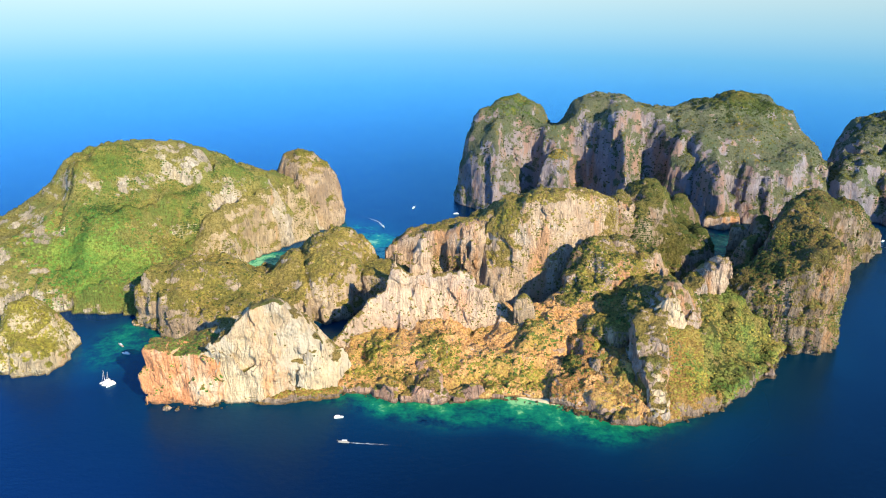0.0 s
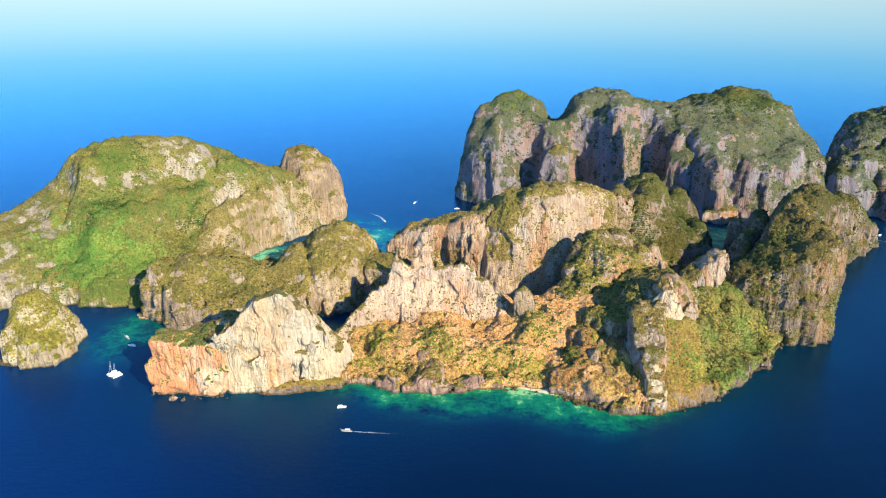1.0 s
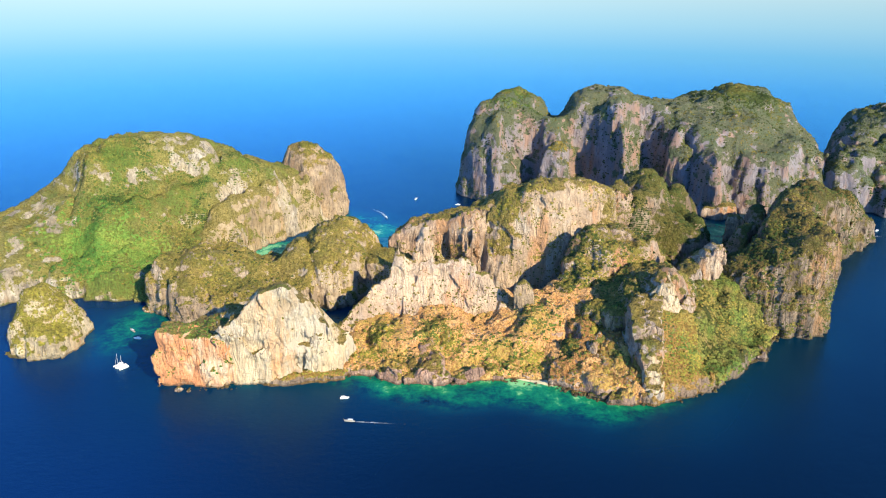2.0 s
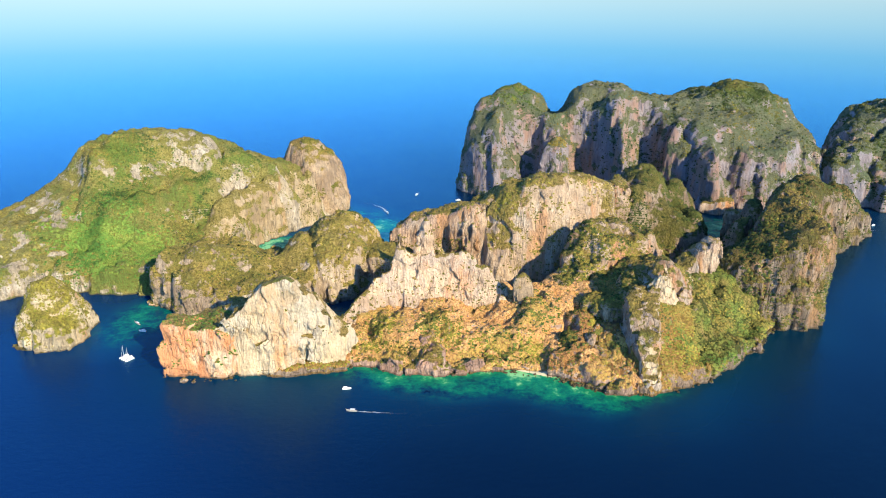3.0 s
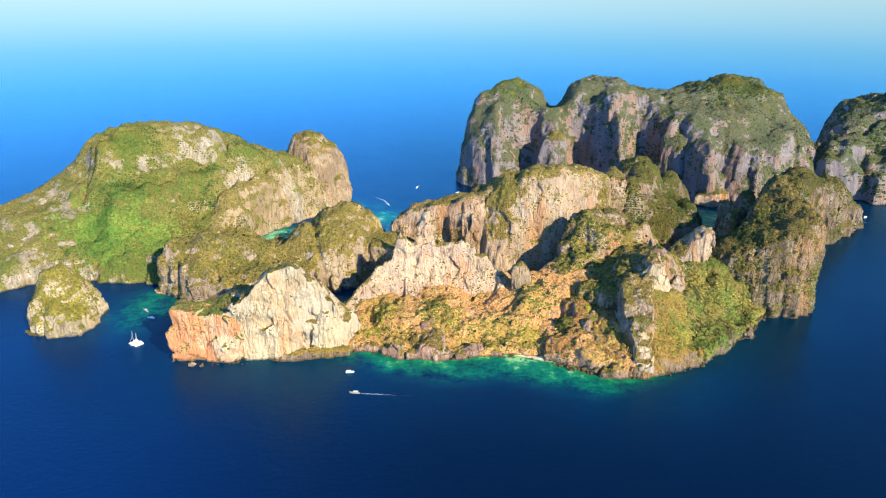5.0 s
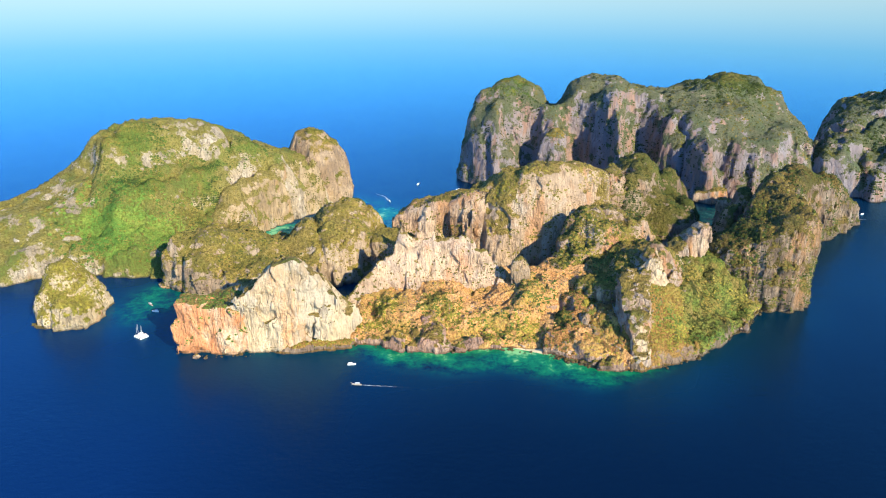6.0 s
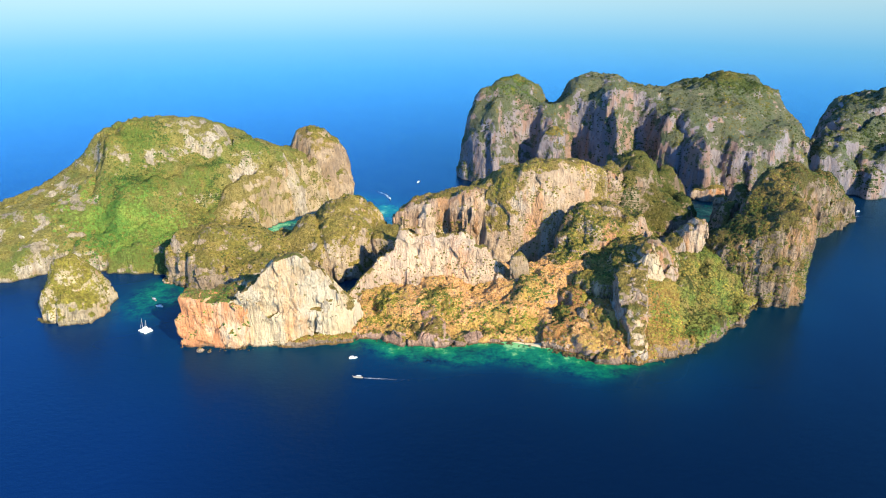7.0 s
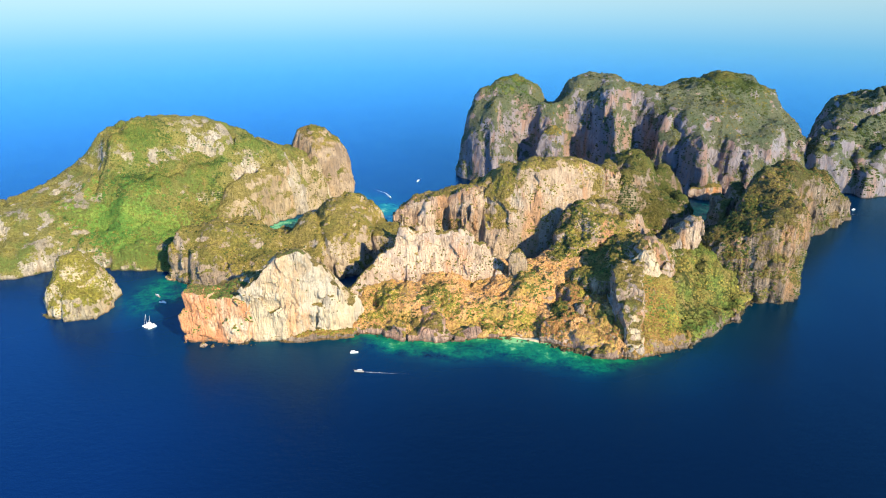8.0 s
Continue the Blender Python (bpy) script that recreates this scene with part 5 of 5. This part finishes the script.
def slab(x0, x1, y0, y1, z0, z1, slope=0.0, edge=0.12):
    """A bevelled block whose upper face draws in by slope."""
    bm = bmesh.new()
    lo = [bm.verts.new(p) for p in ((x0, y0, z0), (x1, y0, z0), (x1, y1, z0), (x0, y1, z0))]
    hi = [bm.verts.new(p) for p in ((x0 + slope * 0.4, y0 + slope * 0.4, z1), (x1 - slope, y0 + slope * 0.4, z1), (x1 - slope, y1 - slope * 0.4, z1), (x0 + slope * 0.4, y1 - slope * 0.4, z1))]
    for i in range(4):
        bm.faces.new((lo[i], lo[(i + 1) % 4], hi[(i + 1) % 4], hi[i]))
    bm.faces.new(lo[::-1])
    bm.faces.new(hi)
    bmesh.ops.bevel(bm, geom=bm.edges[:], offset=edge, segments=2, affect="EDGES")
    return bm


def tube(a, b, r, r2=None, n=8):
    """A round bar from a to b."""
    a, b = Vector(a), Vector(b)
    q = (b - a).to_track_quat("Z", "Y")
    out = []
    for p, rad in ((a, r), (b, r if r2 is None else r2)):
        out.append([p + q @ Vector((rad * math.cos(6.2832 * k / n), rad * math.sin(6.2832 * k / n), 0)) for k in range(n)])
    return rings(out)


def catamaran(m):
    boat = tagged(new("sailing_catamaran"), "white sailing catamaran at anchor with bare mast", "sailboat", "catamarans rafted together")
    for side in (-1, 1):
        bm = hull_body(12.5, 1.7, 1.5, 0.15)
        bmesh.ops.translate(bm, verts=bm.verts, vec=(0, side * 2.6, 0))
        part("hull", bm, GEL, boat)
    part("bridge_deck", slab(-5.6, 2.2, -2.6, 2.6, 0.8, 1.6), GEL, boat)
    cabin = part("cabin", slab(-3.0, 2.0, -2.1, 2.1, 1.55, 2.7, 0.8, 0.2), GEL, boat)
    part("windscreen", slab(0.2, 1.75, -1.85, 1.85, 1.95, 2.45, 0.35, 0.05), GLASS, cabin, "dark tinted windscreen")
    part("bimini_top", slab(-5.6, -2.6, -2.2, 2.2, 3.0, 3.12, 0.1, 0.05), CANVAS, boat, "white canvas sunshade")
    for x, y in ((-5.3, -2), (-5.3, 2), (-2.9, -2), (-2.9, 2)):
        part("bimini_post", tube((x, y, 1.5), (x, y, 3.05), 0.05), ALLOY, boat)
    part("trampoline", slab(2.1, 5.2, -1.9, 1.9, 1.25, 1.31, 0, 0.02), NET, boat, "grey netting between the bows")
    part("crossbeam", tube((5.1, -2.6, 1.4), (5.1, 2.6, 1.4), 0.12), ALLOY, boat)
    mast = part("mast", tube((0.9, 0, 2.4), (0.7, 0, 18.5), 0.2, 0.12), ALLOY, boat, "tall pale mast")
    part("spreader", tube((0.8, -1.2, 11), (0.8, 1.2, 11), 0.05), ALLOY, mast)
    boom = part("boom", tube((0.8, 0, 4.0), (-4.8, 0, 4.1), 0.14), ALLOY, boat)
    part("furled_sail", tube((0.6, 0, 4.35), (-4.6, 0, 4.4), 0.32, 0.2), CANVAS, boom, "white sail furled on the boom")
    part("forestay", tube((5.1, 0, 1.5), (0.75, 0, 17.0), 0.1, 0.05), CANVAS, boat, "rolled headsail")
    boat.matrix_basis = m
    return boat


def motorboat(m):
    boat = tagged(new("motorboat"), "white cabin motorboat lying at anchor off the reef", "motorboat")
    part("hull", hull_body(10.5, 3.3, 1.25, 0.3), GEL, boat)
    cabin = part("cabin", slab(-2.6, 2.2, -1.3, 1.3, 1.15, 2.5, 0.9, 0.18), GEL, boat)
    part("windscreen", slab(0.4, 1.9, -1.15, 1.15, 1.75, 2.25, 0.4, 0.05), GLASS, cabin, "dark tinted windscreen")
    part("hardtop", slab(-4.2, 0.6, -1.35, 1.35, 2.75, 2.88, 0.1, 0.05), GEL, boat)
    for x, y in ((-4.0, -1.2), (-4.0, 1.2)):
        part("hardtop_post", tube((x, y, 1.2), (x, y, 2.8), 0.05), ALLOY, boat)
    for y in (-0.5, 0.5):
        part("outboard_motor", slab(-5.8, -5.2, y - 0.22, y + 0.22, 0.3, 1.6, 0.1, 0.1), BLACK, boat)
    boat.matrix_basis = m
    return boat


def longtail(m, label):
    boat = tagged(new("longtail_boat"), label, "boat", "small boats")
    part("hull", hull_body(9.5, 1.9, 0.8, 0.9), TIMBER, boat)
    part("prow", tube((4.5, 0, 1.2), (5.6, 0, 2.6), 0.16, 0.08), TIMBER, boat)
    part("canopy", slab(-3.0, 1.6, -0.95, 0.95, 2.1, 2.22, 0.1, 0.05), AWNING, boat, "pale canvas canopy")
    for x in (-2.8, 1.4):
        for y in (-0.85, 0.85):
            part("canopy_post", tube((x, y, 0.7), (x, y, 2.12), 0.04), TIMBER, boat)
    part("engine", slab(-4.9, -4.1, -0.3, 0.3, 0.9, 1.5, 0.1, 0.08), BLACK, boat)
    part("propeller_shaft", tube((-4.8, 0, 1.0), (-7.4, 0, -0.2), 0.05), BLACK, boat)
    boat.matrix_basis = m
    return boat


def speedboat(m, label):
    boat = tagged(new("speedboat"), label, "speedboat", "small boats")
    part("hull", hull_body(9.0, 2.6, 1.0, 0.35), GEL, boat)
    part("canopy", slab(-2.6, 1.2, -1.1, 1.1, 2.0, 2.12, 0.1, 0.05), CANVAS, boat)
    for x in (-2.4, 1.0):
        for y in (-1.0, 1.0):
            part("canopy_post", tube((x, y, 0.9), (x, y, 2.05), 0.04), ALLOY, boat)
    part("windscreen", slab(1.3, 2.0, -0.9, 0.9, 1.0, 1.6, 0.3, 0.05), GLASS, boat)
    part("outboard_motor", slab(-5.0, -4.4, -0.4, 0.4, 0.3, 1.4, 0.1, 0.1), BLACK, boat)
    boat.matrix_basis = m
    return boat


def foam():
    m, nodes, links, bsdf = shader("sea_foam")
    plain = stretched(nodes, links, (1, 1, 1))
    level = nodes.new("ShaderNodeAttribute")
    level.attribute_name = "froth"
    torn = math_node(nodes, links, "ADD", noise_tex(nodes, links, plain, 0.55, 6, 0.7), math_node(nodes, links, "SUBTRACT", level.outputs["Fac"], 0.5))
    bsdf.inputs["Base Color"].default_value = (0.78, 0.84, 0.86, 1)
    bsdf.inputs["Roughness"].default_value = 0.8
    links.new(ramp(nodes, links, torn, grey(0.42, 0.75)), bsdf.inputs["Alpha"])
    return m


FOAM = foam()


def wake(line, wide0, wide1, label):
    """Foam behind a boat along a bent line, torn and thinning astern."""
    line = [Vector(p) for p in line]
    pts = []
    for a, b in zip(line, line[1:]):
        pts += [a.lerp(b, k / 8) for k in range(8)]
    pts.append(line[-1])
    verts, quads, froth, across = [], [], [], 7
    for i, p in enumerate(pts):
        u = i / (len(pts) - 1)
        d = (pts[min(i + 1, len(pts) - 1)] - pts[max(i - 1, 0)]).normalized()
        side, w = Vector((-d.y, d.x)), wide0 + (wide1 - wide0) * u
        for k in range(across):
            c = 2 * k / (across - 1) - 1
            q = p + side * c * w
            verts.append((q.x, q.y, 0.06))
            edge = max(math.exp(-((abs(c) - 0.72) / 0.2) ** 2) * 0.8, math.exp(-(c / 0.3) ** 2))
            froth.append(edge * (1 - u) ** 0.8 * min(1, 12 * u + 0.6) * 0.85)
    for i in range(len(pts) - 1):
        for k in range(across - 1):
            a = i * across + k
            quads.append((a, a + 1, a + across + 1, a + across))
    me = mesh_from("boat_wake", np.array(verts), np.array(quads), FOAM)
    lev = me.attributes.new("froth", "FLOAT", "POINT")
    lev.data.foreach_set("value", np.array(froth, np.float32))
    tagged(new("boat_wake", me), label, "wake", "boat wakes", "stuff")


first = catamaran(pose(-316.0, 588.5, 0.0, 0, 0, 232) @ Matrix.Scale(0.78, 4))
copy_thing(first, pose(-321.4, 592.0, 0.0, 0, 0, 229))
motorboat(pose(-88, 532.0, 0, 0, 0, 8) @ Matrix.Scale(0.78, 4))
longtail(pose(-79, 494.8, 0, 0, 0, 176), "weathered grey wooden longtail boat under way with a pale canopy")
wake([(-74, 494.3), (-58, 492.7), (-40, 491.2), (-22, 489.5), (-4, 487.8)], 0.7, 3.0, "thin white wake trailing behind the longtail boat")
speedboat(pose(-326, 651, 0, 0, 0, 168), "white speedboat resting on the green inlet water")
longtail(pose(-339, 669.5, 0, 0, 0, 140), "small longtail boat moored in the green inlet")
speedboat(pose(-87, 1075, 0, 0, 0, -68), "white speedboat turning into the turquoise cove")
wake([(-88, 1079), (-96, 1102), (-116, 1124), (-150, 1142), (-190, 1150)], 2.2, 6.0, "broad curved white wake across the blue bay")
speedboat(pose(-42.5, 1181, 0, 0, 0, -110), "white speedboat out on the open bay")
wake([(-42, 1185), (-38, 1197), (-28, 1212)], 1.8, 4.0, "short white wake on the open bay")
speedboat(pose(31, 1147, 0, 0, 0, 185), "white boat close under the far cliff")
speedboat(pose(678, 1008, 0, 0, 0, 30), "white boat beyond the bay cliff")
wake([(660, 985), (672, 981), (686, 975)], 1.0, 2.4, "faint wake off the bay cliff")
